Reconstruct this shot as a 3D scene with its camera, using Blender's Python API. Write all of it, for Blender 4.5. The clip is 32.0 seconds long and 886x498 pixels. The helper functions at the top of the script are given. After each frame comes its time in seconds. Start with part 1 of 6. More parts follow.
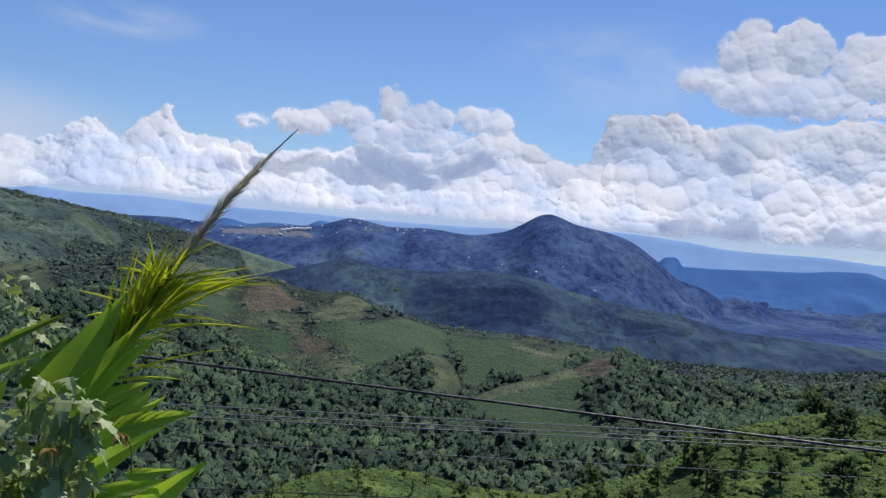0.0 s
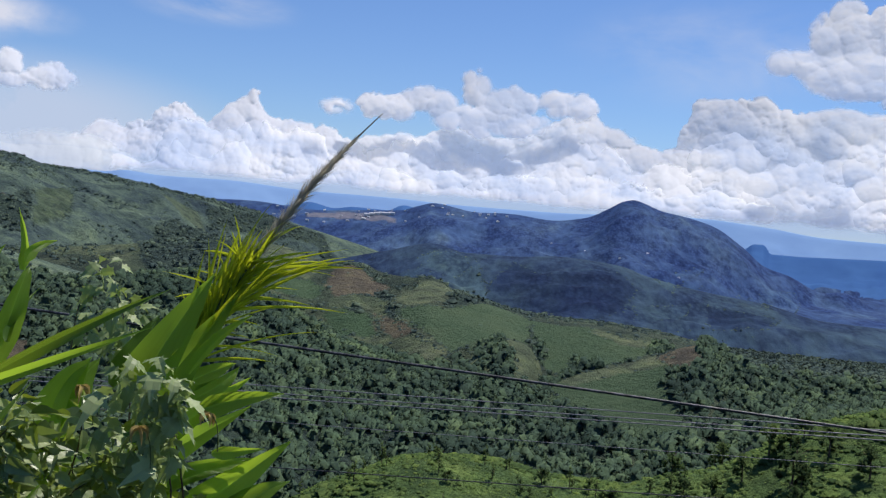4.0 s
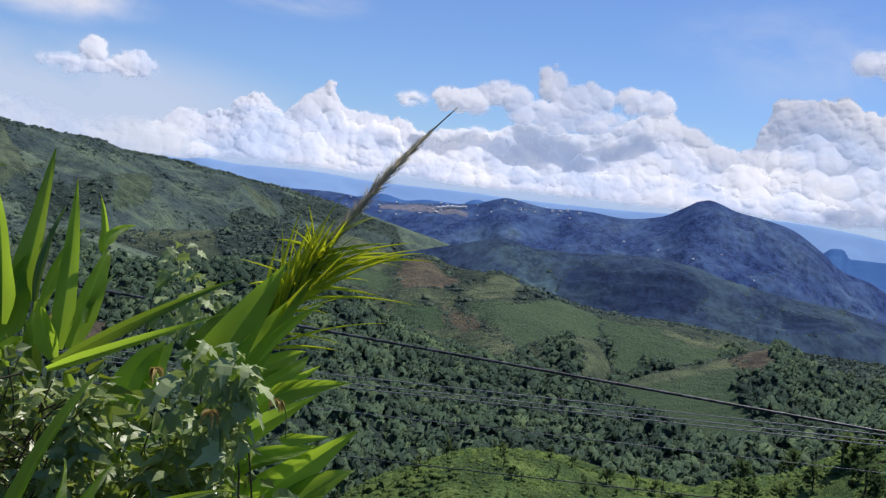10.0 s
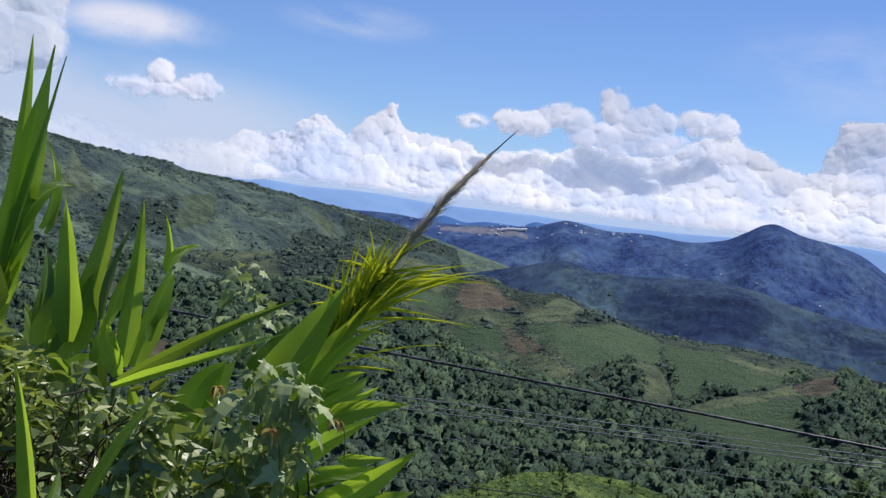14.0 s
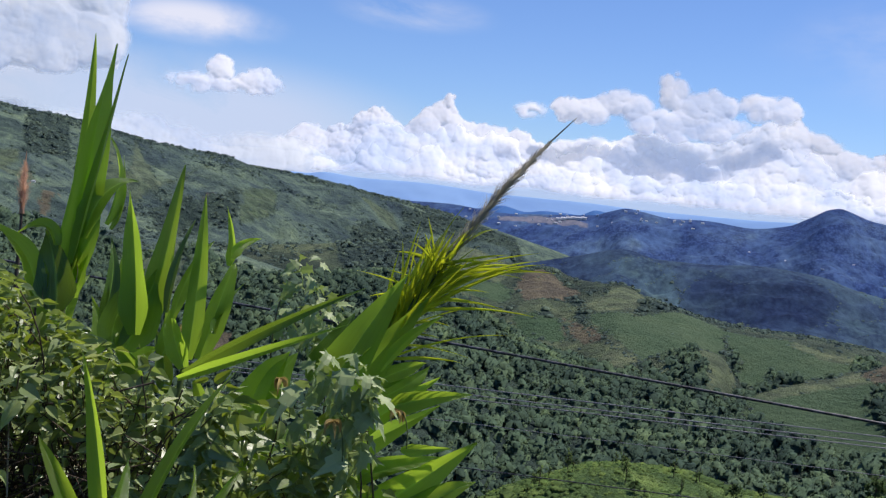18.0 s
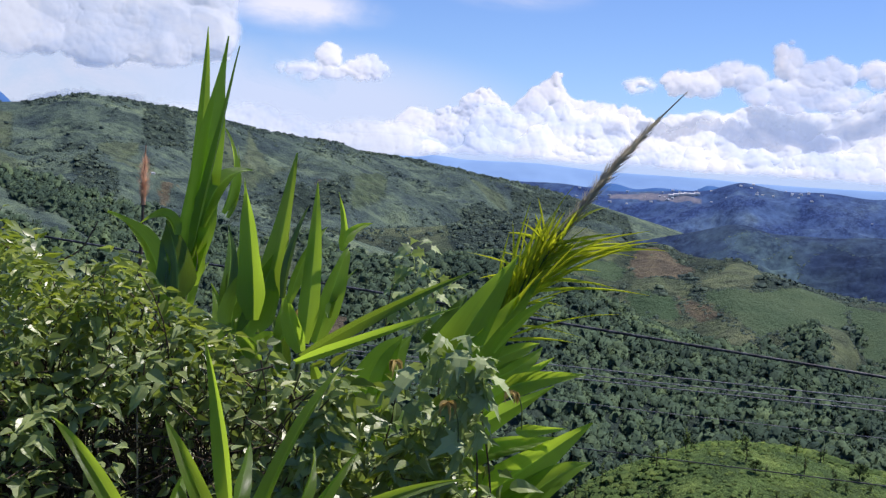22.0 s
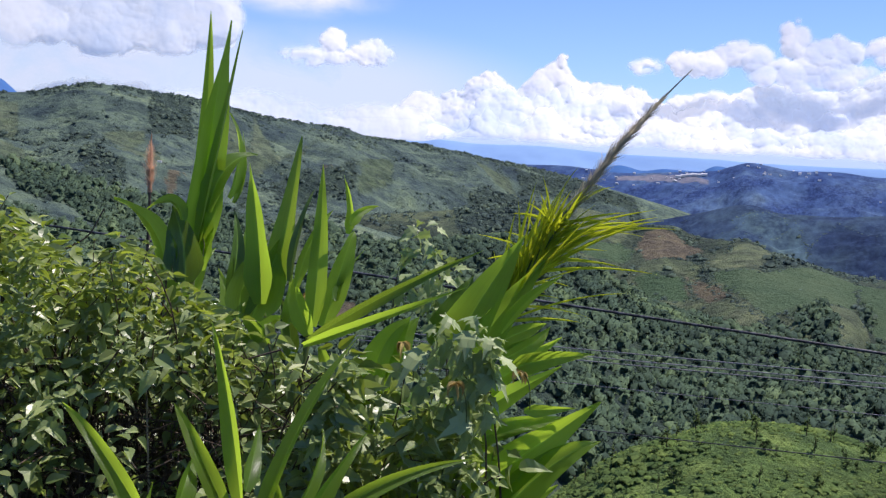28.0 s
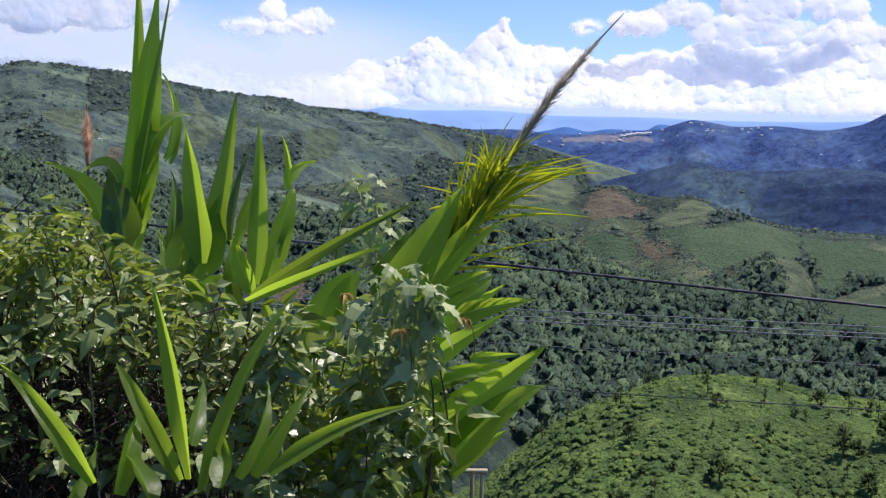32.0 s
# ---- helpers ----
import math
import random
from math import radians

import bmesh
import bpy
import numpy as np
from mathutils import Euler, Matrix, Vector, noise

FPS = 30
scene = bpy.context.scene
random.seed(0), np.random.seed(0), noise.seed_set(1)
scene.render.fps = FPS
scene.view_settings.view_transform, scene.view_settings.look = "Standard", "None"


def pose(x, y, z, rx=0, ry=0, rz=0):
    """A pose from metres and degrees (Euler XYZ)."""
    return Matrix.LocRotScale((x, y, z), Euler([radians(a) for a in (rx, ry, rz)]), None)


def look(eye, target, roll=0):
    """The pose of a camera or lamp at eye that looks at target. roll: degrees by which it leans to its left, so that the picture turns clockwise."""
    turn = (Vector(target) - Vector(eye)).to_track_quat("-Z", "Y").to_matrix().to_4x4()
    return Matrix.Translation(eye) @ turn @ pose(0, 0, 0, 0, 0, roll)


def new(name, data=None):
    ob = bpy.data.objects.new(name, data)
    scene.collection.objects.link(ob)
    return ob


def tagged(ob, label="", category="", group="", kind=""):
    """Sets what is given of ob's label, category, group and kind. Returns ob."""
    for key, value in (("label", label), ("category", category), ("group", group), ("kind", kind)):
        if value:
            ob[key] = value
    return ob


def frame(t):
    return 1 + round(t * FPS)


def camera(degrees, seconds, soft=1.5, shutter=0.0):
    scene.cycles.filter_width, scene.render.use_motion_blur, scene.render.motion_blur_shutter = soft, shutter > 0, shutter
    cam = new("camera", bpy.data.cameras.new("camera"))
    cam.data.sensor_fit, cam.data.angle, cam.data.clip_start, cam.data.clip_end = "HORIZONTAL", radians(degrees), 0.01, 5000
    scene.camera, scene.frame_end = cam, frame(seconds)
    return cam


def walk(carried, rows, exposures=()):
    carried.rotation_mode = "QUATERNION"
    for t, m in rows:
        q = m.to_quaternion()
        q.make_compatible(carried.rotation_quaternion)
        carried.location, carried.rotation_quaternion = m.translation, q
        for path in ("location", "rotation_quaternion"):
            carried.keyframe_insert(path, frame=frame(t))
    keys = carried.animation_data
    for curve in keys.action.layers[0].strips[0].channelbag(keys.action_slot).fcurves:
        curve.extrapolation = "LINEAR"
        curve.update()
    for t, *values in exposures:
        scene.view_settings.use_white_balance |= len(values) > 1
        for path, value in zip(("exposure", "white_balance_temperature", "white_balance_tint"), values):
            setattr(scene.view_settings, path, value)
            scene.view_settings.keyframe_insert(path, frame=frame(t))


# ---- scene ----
EYE = Vector((0.0, 0.0, 1.6))
# seconds, bearing, elevation and lean in degrees, small drift right and up in metres
ROWS = [
    (0, 0.01, -0.86, 4.71, 0.000, -0.000), (0.5, -0.64, -1.07, 4.67, 0.000, -0.000), (1, -1.62, -1.65, 5.16, 0.000, -0.000),
    (1.5, -2.15, -2.08, 5.46, 0.000, -0.000), (2, -2.28, -2.06, 5.32, 0.000, -0.000), (2.5, -2.94, -1.99, 5.28, 0.000, -0.000),
    (3, -3.51, -1.96, 5.30, 0.000, -0.000), (3.5, -3.84, -1.98, 5.10, 0.000, -0.000), (5.5, -5.40, -2.14, 5.60, 0.000, -0.000),
    (6, -5.32, -2.19, 5.82, 0.000, -0.000), (6.5, -5.53, -2.27, 5.84, 0.000, -0.000), (7, -5.95, -2.16, 5.75, 0.000, -0.000),
    (7.5, -6.14, -2.19, 5.86, 0.000, -0.000), (8, -6.29, -2.11, 5.89, 0.000, -0.000), (8.5, -6.70, -2.13, 5.89, 0.000, -0.000),
    (9, -7.10, -2.36, 6.06, 0.000, -0.000), (9.5, -7.68, -2.51, 6.20, 0.000, -0.000), (10, -7.96, -2.69, 6.55, 0.000, -0.000),
    (10.5, -8.55, -3.00, 6.67, 0.000, -0.000), (11, -8.83, -2.75, 6.75, 0.000, -0.000), (11.5, -9.25, -2.67, 6.73, 0.000, -0.000),
    (12, -9.85, -2.29, 6.67, 0.000, -0.000), (12.5, -10.48, -2.26, 6.73, 0.000, -0.000), (13, -10.86, -2.20, 6.89, 0.000, -0.000),
    (13.5, -11.12, -1.97, 6.97, 0.000, -0.000), (15.5, -11.47, -1.84, 6.62, 0.000, -0.000), (16, -11.23, -1.98, 6.90, 0.000, -0.000),
    (16.5, -11.69, -2.33, 7.06, 0.000, -0.000), (17, -11.45, -2.64, 7.20, 0.000, -0.000), (17.5, -13.23, -2.91, 6.55, 0.000, -0.000),
    (18, -14.29, -2.76, 5.95, 0.000, -0.000), (18.5, -14.30, -2.25, 5.17, 0.000, -0.000), (19, -14.97, -2.27, 4.53, 0.000, -0.000),
    (19.5, -17.00, -3.07, 4.14, 0.000, -0.000), (20, -19.04, -3.61, 3.73, 0.000, -0.000), (20.5, -20.33, -4.29, 3.67, 0.000, -0.000),
    (21, -20.58, -4.50, 3.81, 0.000, -0.000), (21.5, -20.18, -4.39, 3.88, 0.000, -0.000), (22, -20.02, -4.26, 4.22, 0.000, -0.000),
    (22.5, -20.15, -3.88, 4.08, 0.000, -0.000), (23, -20.29, -3.82, 3.91, 0.000, -0.000), (23.5, -20.81, -3.91, 3.73, 0.000, -0.000),
    (24, -20.98, -4.11, 3.58, 0.000, -0.000), (24.5, -21.13, -4.19, 3.36, 0.000, -0.000), (26.5, -21.30, -4.66, 2.84, 0.000, -0.000),
    (27, -21.57, -5.33, 2.87, 0.000, -0.000), (27.5, -21.65, -5.52, 2.95, 0.001, -0.002), (28, -20.36, -5.11, 3.40, 0.003, -0.005),
    (28.5, -19.77, -4.65, 3.33, 0.007, -0.011), (29, -18.24, -4.77, 3.54, 0.011, -0.018), (29.5, -17.20, -5.43, 3.31, 0.015, -0.024),
    (30, -16.75, -5.88, 3.02, 0.019, -0.030), (30.5, -16.47, -6.33, 2.81, 0.021, -0.033), (31, -17.14, -6.11, 1.75, 0.022, -0.035),
    (31.5, -17.67, -6.68, 1.19, 0.022, -0.035), (32, -17.62, -6.73, 1.44, 0.022, -0.035),
]


def stance(yaw, el, lean, dx, dz):
    eye = EYE + Vector((dx, 0, dz))
    a, e = radians(yaw), radians(el)
    way = Vector((math.sin(a) * math.cos(e), math.cos(a) * math.cos(e), math.sin(e)))
    return look(eye, eye + way, lean)


cam = camera(44.42, 32.0, 1.35)
walk(cam, [(t, stance(*rest)) for t, *rest in ROWS],
     [(t, stops, 6400, tint) for t, stops, tint in ((0, 0.0, 15), (9, 0.05, 17), (13, 0.1, 18), (17, 0.15, 18), (20, 0.25, 20), (24, 0.37, 22), (28, 0.43, 23), (32, 0.45, 23))])

# ---- world and sun ----
SUN_AZ, SUN_EL = radians(40), radians(62)
world = bpy.data.worlds.new("sky")
scene.world = world
world.use_nodes = True
wn, wl = world.node_tree.nodes, world.node_tree.links
sky = wn.new("ShaderNodeTexSky")
sky.sky_type, sky.sun_disc = "NISHITA", False
sky.sun_elevation, sky.sun_rotation = SUN_EL, SUN_AZ
sky.altitude, sky.air_density, sky.dust_density, sky.ozone_density = 900, 1.0, 0.2, 2.5
tint = wn.new("ShaderNodeMix")
tint.data_type, tint.blend_type = "RGBA", "MULTIPLY"
tint.inputs[0].default_value, tint.inputs[7].default_value = 1.0, (0.725, 0.92, 1.20, 1)
wl.new(sky.outputs[0], tint.inputs[6])
wl.new(tint.outputs[2], wn["Background"].inputs[0])
wn["Background"].inputs[1].default_value = 0.088

sun = new("sun", bpy.data.lights.new("sun", "SUN"))
sun.data.energy, sun.data.angle, sun.data.color = 4.2, radians(0.5), (1.0, 0.96, 0.88)
sun_dir = Vector((math.sin(SUN_AZ) * math.cos(SUN_EL), math.cos(SUN_AZ) * math.cos(SUN_EL), math.sin(SUN_EL)))
sun.matrix_world = look(sun_dir * 60, (0, 0, 0))


# ---- materials ----
def material(name, rough=0.8, spec=0.3):
    m = bpy.data.materials.new(name)
    m.use_nodes = True
    b = m.node_tree.nodes["Principled BSDF"]
    b.inputs["Roughness"].default_value = rough
    b.inputs["Specular IOR Level"].default_value = spec
    return m, m.node_tree.nodes, m.node_tree.links, b


def noise_node(n, l, scale, detail=4, rough=0.55, vec=None, dist=0.0):
    t = n.new("ShaderNodeTexNoise")
    t.inputs["Scale"].default_value, t.inputs["Detail"].default_value = scale, detail
    t.inputs["Roughness"].default_value, t.inputs["Distortion"].default_value = rough, dist
    if vec:
        l.new(vec, t.inputs["Vector"])
    return t


def ramp_node(n, l, fac, stops):
    r = n.new("ShaderNodeValToRGB")
    while len(r.color_ramp.elements) < len(stops):
        r.color_ramp.elements.new(0.5)
    for e, (p, c) in zip(r.color_ramp.elements, stops):
        e.position, e.color = p, (*c, 1)
    l.new(fac, r.inputs[0])
    return r


def mix_node(n, l, fac, a, b, kind="MIX"):
    m = n.new("ShaderNodeMix")
    m.data_type, m.blend_type = "RGBA", kind
    for slot, v in ((0, fac), (6, a), (7, b)):
        if isinstance(v, bpy.types.NodeSocket):
            l.new(v, m.inputs[slot])
        elif slot == 0:
            m.inputs[0].default_value = v
        else:
            m.inputs[slot].default_value = (*v, 1)
    return m.outputs[2]


def bump_node(n, l, height, strength, distance, b):
    k = n.new("ShaderNodeBump")
    k.inputs["Strength"].default_value, k.inputs["Distance"].default_value = strength, distance
    l.new(height, k.inputs["Height"])
    l.new(k.outputs[0], b.inputs["Normal"])
    return k


# ---- terrain: crests by bearing (degrees), each with elevation seen from the eye, distance, slopes ----
CRESTS = {}


def crest(name, rise, away, front, behind, soft):
    """A ridge: its elevation and distance by bearing, the slopes before and behind it, and how round its top is."""
    CRESTS[name] = (rise, away, front, behind, soft)


crest("knoll_mid", ((-24, -26), (-15, -20.5), (-13.7, -18.9), (-12.3, -17.4), (-10, -15.6), (-7.4, -14.3), (-5.6, -13.5), (-3.4, -13.15), (-0.8, -13.15), (2.1, -13.55), (5.2, -13.6), (8, -14.2), (11, -15.5), (15, -18)),
      ((-24, 200), (15, 235)), 0.26, 0.30, 14)
crest("knoll_right", ((2, -17), (5, -14.6), (7.5, -13.1), (10.6, -12.0), (13, -10.6), (15, -9.2), (17, -8.5), (19, -7.85), (23, -7.2), (30, -6.6), (45, -6)),
      ((2, 200), (13, 240), (45, 280)), 0.30, 0.30, 10)
crest("forest", ((-60, -4.0), (-34, -5.8), (-25, -5.6), (-20, -5.0), (-15, -4.6), (-13.3, -5.5), (-11.1, -6.8), (-9.6, -7.6), (-7.8, -8.2), (-5, -8.8), (-2, -9.2), (1, -9.9), (2.6, -10.4), (5.7, -11.1), (7.2, -11.4), (9.2, -11.3), (11.4, -10.0), (16, -9.0), (23, -7.6), (45, -6)),
      ((-60, 560), (-20, 600), (0, 520), (23, 480), (45, 480)), 0.20, 0.13, 20)
crest("spur_left", ((-70, 0), (-46, -1.2), (-42.8, -1.6), (-40, -2.0), (-37.4, -2.7), (-34.7, -3.0), (-31, -3.6), (-27, -3.75), (-23, -4.6), (-18, -6)),
      ((-70, 700), (-18, 800)), 0.16, 0.10, 20)
crest("fields", ((-40, -5), (-22, -3.3), (-14.5, -2.45), (-12.6, -2.6), (-10.8, -3.1), (-9, -3.25), (-7.5, -3.6), (-5, -3.75), (-3.4, -4.2), (-2, -4.65), (1, -5.35), (4, -5.4), (7, -5.65), (9, -6.1), (10, -6.4), (14, -6.45), (18, -6.3), (23, -5.5), (45, -4.5)),
      ((-40, 1000), (-14, 1050), (0, 800), (10, 760), (45, 760)), 0.165, 0.08, 22)
crest("field_hill", ((-3, -12.5), (0, -9.9), (1.1, -8.9), (2.2, -8.3), (4.1, -7.45), (7.1, -6.5), (9.0, -5.85), (9.7, -5.7), (11, -6.3), (14, -8.2), (17, -11)),
      ((-3, 560), (9, 640), (17, 640)), 0.17, 0.22, 16)
crest("field_knob", ((-6.5, -9.4), (-4, -8.0), (-2.6, -7.0), (-1.9, -6.6), (-0.7, -6.4), (0.5, -6.6), (1.2, -7.3), (1.8, -8.3), (3, -11)),
      ((-6.5, 640), (3, 640)), 0.2, 0.2, 12)
crest("patch_hill", ((-9.5, -5.6), (-7.4, -4.8), (-6, -4.0), (-4.9, -3.55), (-4, -3.9), (-2.5, -4.8), (0, -6.5)),
      ((-9.5, 900), (0, 900)), 0.2, 0.2, 12)
crest("soil_hill", ((-14, -5), (-11.2, -3.9), (-9.6, -3.25), (-8.6, -3.1), (-7.4, -3.6), (-6, -4.6), (-4, -6)),
      ((-14, 980), (-4, 980)), 0.18, 0.2, 12)
crest("mid", ((-40, -4), (-12, -3.6), (-10, -3.1), (-7, -2.3), (-4.8, -1.76), (-3, -2.1), (-0.6, -2.08), (2, -1.86), (5, -2.05), (6.6, -2.5), (9.6, -3.0), (12.5, -3.3), (15.4, -3.85), (18, -3.9), (23, -4.05), (45, -4)),
      ((-40, 1600), (0, 1500), (23, 1250), (45, 1250)), 0.14, 0.10, 30)
crest("main", ((-70, -0.5), (-17, -0.42), (-14.2, -0.34), (-11.4, -0.54), (-8.5, -0.33), (-6.6, -0.15), (-5.7, 0.15), (-4.9, 0.36), (-4.0, 0.25), (-2.7, 0.07), (-0.8, 0.15), (1.3, 0.0), (3.1, 0.3), (4.2, 0.86), (5.0, 1.32), (5.5, 1.42), (6.0, 1.3), (6.9, 0.98), (8.4, 0.72), (9.6, 0.4), (11.1, -0.5), (12.3, -1.4), (13.5, -1.75), (15.2, -2.42), (16.1, -2.3), (17.8, -2.9), (19.9, -2.8), (21.7, -2.25), (24, -1.9), (45, -1.5)),
      ((-70, 2900), (45, 2700)), 0.17, 0.3, 14)
crest("left_hill", ((-70, 1.0), (-50, 1.4), (-43, 1.6), (-41.3, 1.75), (-39.9, 2.1), (-38.5, 2.36), (-37, 2.3), (-36, 2.2), (-33.5, 1.92), (-31.5, 1.55), (-29.6, 1.24), (-27.5, 1.05), (-26, 0.95), (-24.6, 0.57), (-22, 0.36), (-20, 0.1), (-18.4, -0.2), (-16.5, -0.45), (-14, -0.9), (-11, -1.6), (-7, -2.6), (0, -5)),
      ((-70, 1500), (-38, 1550), (-16, 2000), (0, 2100)), 0.17, 0.2, 12)
crest("far_small", ((-40, -1), (-14, -0.6), (-12.2, -0.29), (-11.4, -0.12), (-10.2, -0.32), (-9.1, -0.17), (-7.4, -0.2), (-6.5, 0.14), (-5.6, 0.0), (-4, -0.6), (10, -1)),
      ((-40, 3500), (10, 3500)), 0.2, 0.3, 6)
crest("far_blue", ((-60, 1.0), (-45, 1.5), (-43.6, 2.15), (-42.9, 2.3), (-42.3, 1.9), (-41.5, 1.2), (-38, 0.0), (0, -1.5), (9, -1.4), (11.2, -0.62), (11.65, -0.30), (12.15, -0.28), (12.5, -0.72), (13.6, -0.72), (15.1, -0.66), (16.7, -0.58), (18.4, -0.5), (20, -0.32), (21.3, -0.27), (22.3, -0.5), (26, -0.6), (45, -0.4)),
      ((-60, 3700), (45, 3700)), 0.25, 0.3, 5)
crest("far_pale", ((-70, 0.6), (-28, 0.5), (-21.9, 0.53), (-20.8, 0.68), (-19, 0.57), (-15.7, 0.64), (-11.4, 0.46), (-7, 0.48), (-4, 0.4), (1.3, 0.45), (6, 0.7), (9, 0.8), (12.2, 0.62), (15, 0.34), (16.7, 0.32), (19, 0.34), (22.2, 0.18), (30, 0.3), (70, 0.5)),
      ((-70, 4010), (70, 4010)), 0.45, 0.3, 6)
EYE_Z = 1.6


def fractal(x, y, scale, octaves=5, seed=0, ridged=False):
    """Sum of rotated sine products: a cheap, repeatable relief in about -1 to 1."""
    rng = np.random.RandomState(seed)
    total, amp, norm = np.zeros_like(x), 1.0, 0.0
    for _ in range(octaves):
        layer = np.zeros_like(x)
        for _ in range(4):
            a, p, q = rng.rand() * 6.283, rng.rand() * 6.283, rng.rand() * 6.283
            u, v = x * math.cos(a) + y * math.sin(a), y * math.cos(a) - x * math.sin(a)
            layer += np.sin(u / scale + p + 1.7 * np.sin(v / scale * 0.73 + q))
        layer /= 4
        total += amp * (1 - 2.2 * np.abs(layer) if ridged else layer * 1.6)
        norm += amp
        amp, scale = amp * 0.5, scale * 0.47
    return total / norm


def lattice(x, y, seed):
    """Smooth value noise on a unit grid, -1 to 1."""
    table = np.random.RandomState(seed).rand(256, 256) * 2 - 1
    i, j = np.floor(x).astype(int), np.floor(y).astype(int)
    u, v = x - i, y - j
    u, v = u * u * u * (u * (u * 6 - 15) + 10), v * v * v * (v * (v * 6 - 15) + 10)
    i, j, i2, j2 = i % 256, j % 256, (i + 1) % 256, (j + 1) % 256
    return (table[i, j] * (1 - u) + table[i2, j] * u) * (1 - v) + (table[i, j2] * (1 - u) + table[i2, j2] * u) * v


def fbm(x, y, scale, octaves=4, seed=0, ridged=False):
    total, amp, norm = np.zeros(np.shape(x)), 1.0, 0.0
    for k in range(octaves):
        a = 0.6 + 1.1 * k
        u, v = (x * math.cos(a) + y * math.sin(a)) / scale, (y * math.cos(a) - x * math.sin(a)) / scale
        q = lattice(u + 37.7 * k, v + 11.3 * k, seed + 1000 * k)
        total += amp * (1 - 2 * np.abs(q) if ridged else q)
        norm += amp
        amp, scale = amp * 0.5, scale * 0.49
    return total / norm


def curve(x, knots):
    """Smooth curve through knots (Catmull-Rom with limited slopes)."""
    kx, ky = np.array([k[0] for k in knots], float), np.array([k[1] for k in knots], float)
    s = np.diff(ky) / np.diff(kx)
    m = np.concatenate([[s[0]], np.where(s[:-1] * s[1:] > 0, 2 * s[:-1] * s[1:] / (s[:-1] + s[1:] + 1e-12), 0), [s[-1]]])
    x = np.clip(x, kx[0], kx[-1])
    i = np.clip(np.searchsorted(kx, x) - 1, 0, len(kx) - 2)
    w = kx[i + 1] - kx[i]
    t = (x - kx[i]) / w
    return ((2 * t**3 - 3 * t**2 + 1) * ky[i] + (t**3 - 2 * t**2 + t) * w * m[i]
            + (3 * t**2 - 2 * t**3) * ky[i + 1] + (t**3 - t**2) * w * m[i + 1])


def height(az, r, layers=False):
    """Ground height at bearing az (degrees) and distance r (metres); with layers, also which crest it belongs to."""
    which = np.full(np.shape(az + r), -1)
    x, y = r * np.sin(np.radians(az)), r * np.cos(np.radians(az))
    # the bank that falls away below the viewer
    fall = -np.minimum(0.47 * np.maximum(r - 1.2, 0), 140)
    back = np.clip((np.abs(az) - 60) / 60, 0, 1)
    back = back * back * (3 - 2 * back)
    z = fall * (1 - back) + back * 0.16 * np.maximum(r - 1.5, 0) / (1 + r / 1500)
    # the overgrown roadside bank beside the viewer
    step = lambda a, b, v: np.clip((v - a) / (b - a), 0, 1) ** 2 * (3 - 2 * np.clip((v - a) / (b - a), 0, 1))
    mound = step(0.75, 1.5, r) * (1 - step(3.0, 4.4, r)) * step(-68, -56, az) * (1 - step(-16.5, -13, az))
    z = z * (1 - mound) + mound * (1.40 - 0.36 * r + 0.62 * step(2.25, 2.8, r) * (1 - step(-34, -25, az)) + 0.04 * np.sin(x * 7) * np.cos(y * 6))
    gully = fbm(x, y, 120, 3, 3)
    spurs = fbm(x, y, 330, 5, 9, True) - 0.25
    fine = fbm(x, y, 40, 4, 5)
    for i, (name, (el, dist, front, behind, soft)) in enumerate(CRESTS.items()):
        steep = {"main": 0.011, "mid": 0.016, "left_hill": 0.024, "far_blue": 0.012}.get(name, 0.0)
        e, d = curve(az, el), curve(az, dist)
        over = np.maximum(el[0][0] - az, 0) + np.maximum(az - el[-1][0], 0)
        top = EYE_Z + d * np.tan(np.radians(e)) - np.minimum(over * d * 0.02, 600)
        off = r - d
        run = np.sqrt(off * off + soft * soft) - soft
        relief = np.clip(-off / (d * 0.12), 0, 1)
        h = top - np.where(off < 0, front, behind) * run + relief * (spurs * d * steep if steep else gully * d * 0.008) + relief * fine * d * (0.0032 if steep else 0.0012)
        k = 1.5 + r * 0.001
        which = np.where(h > z, i, which)
        z = np.where(z > h, z, h) + k * np.exp(-np.abs(z - h) / k) * 0.4 * (r > 150)
    return (z, which) if layers else z


# land cover: plots in plan (x east, y north, metres), each with a shade; a later plot lies over an earlier one
COVER = []


def plot(kind, shade, *outline):
    COVER.append((kind, shade, outline))


plot("pasture", 0.8, (-244, 1001), (-220, 1008), (-189, 988), (-177, 948), (-179, 908), (-196, 885), (-216, 892))
plot("crop", 0.3, (-205, 864), (-179, 907), (-162, 883), (-157, 837), (-177, 827), (-197, 835))
plot("soil", 0.55, (-165, 944), (-158, 957), (-149, 952), (-133, 933), (-112, 889), (-105, 866), (-112, 843), (-144, 836), (-161, 883), (-164, 920))
plot("pasture", 0.45, (-150, 833), (-111, 837), (-96, 806), (-76, 732), (-111, 792), (-143, 807))
plot("pasture", 0.95, (-96, 814), (-84, 844), (-77, 869), (-62, 896), (-47, 831), (-53, 790), (-77, 786))
plot("crop", 0.55, (-90, 791), (-52, 778), (-33, 807), (-13, 860), (10, 796), (10, 740), (-8, 638), (-21, 638), (-25, 620), (-43, 679), (-62, 719), (-83, 768))
plot("pasture", 0.7, (-92, 795), (-82, 766), (-62, 717), (-43, 677), (-25, 618), (-12, 582), (-7, 564), (-18, 578), (-32, 617), (-50, 676), (-70, 725), (-94, 790))
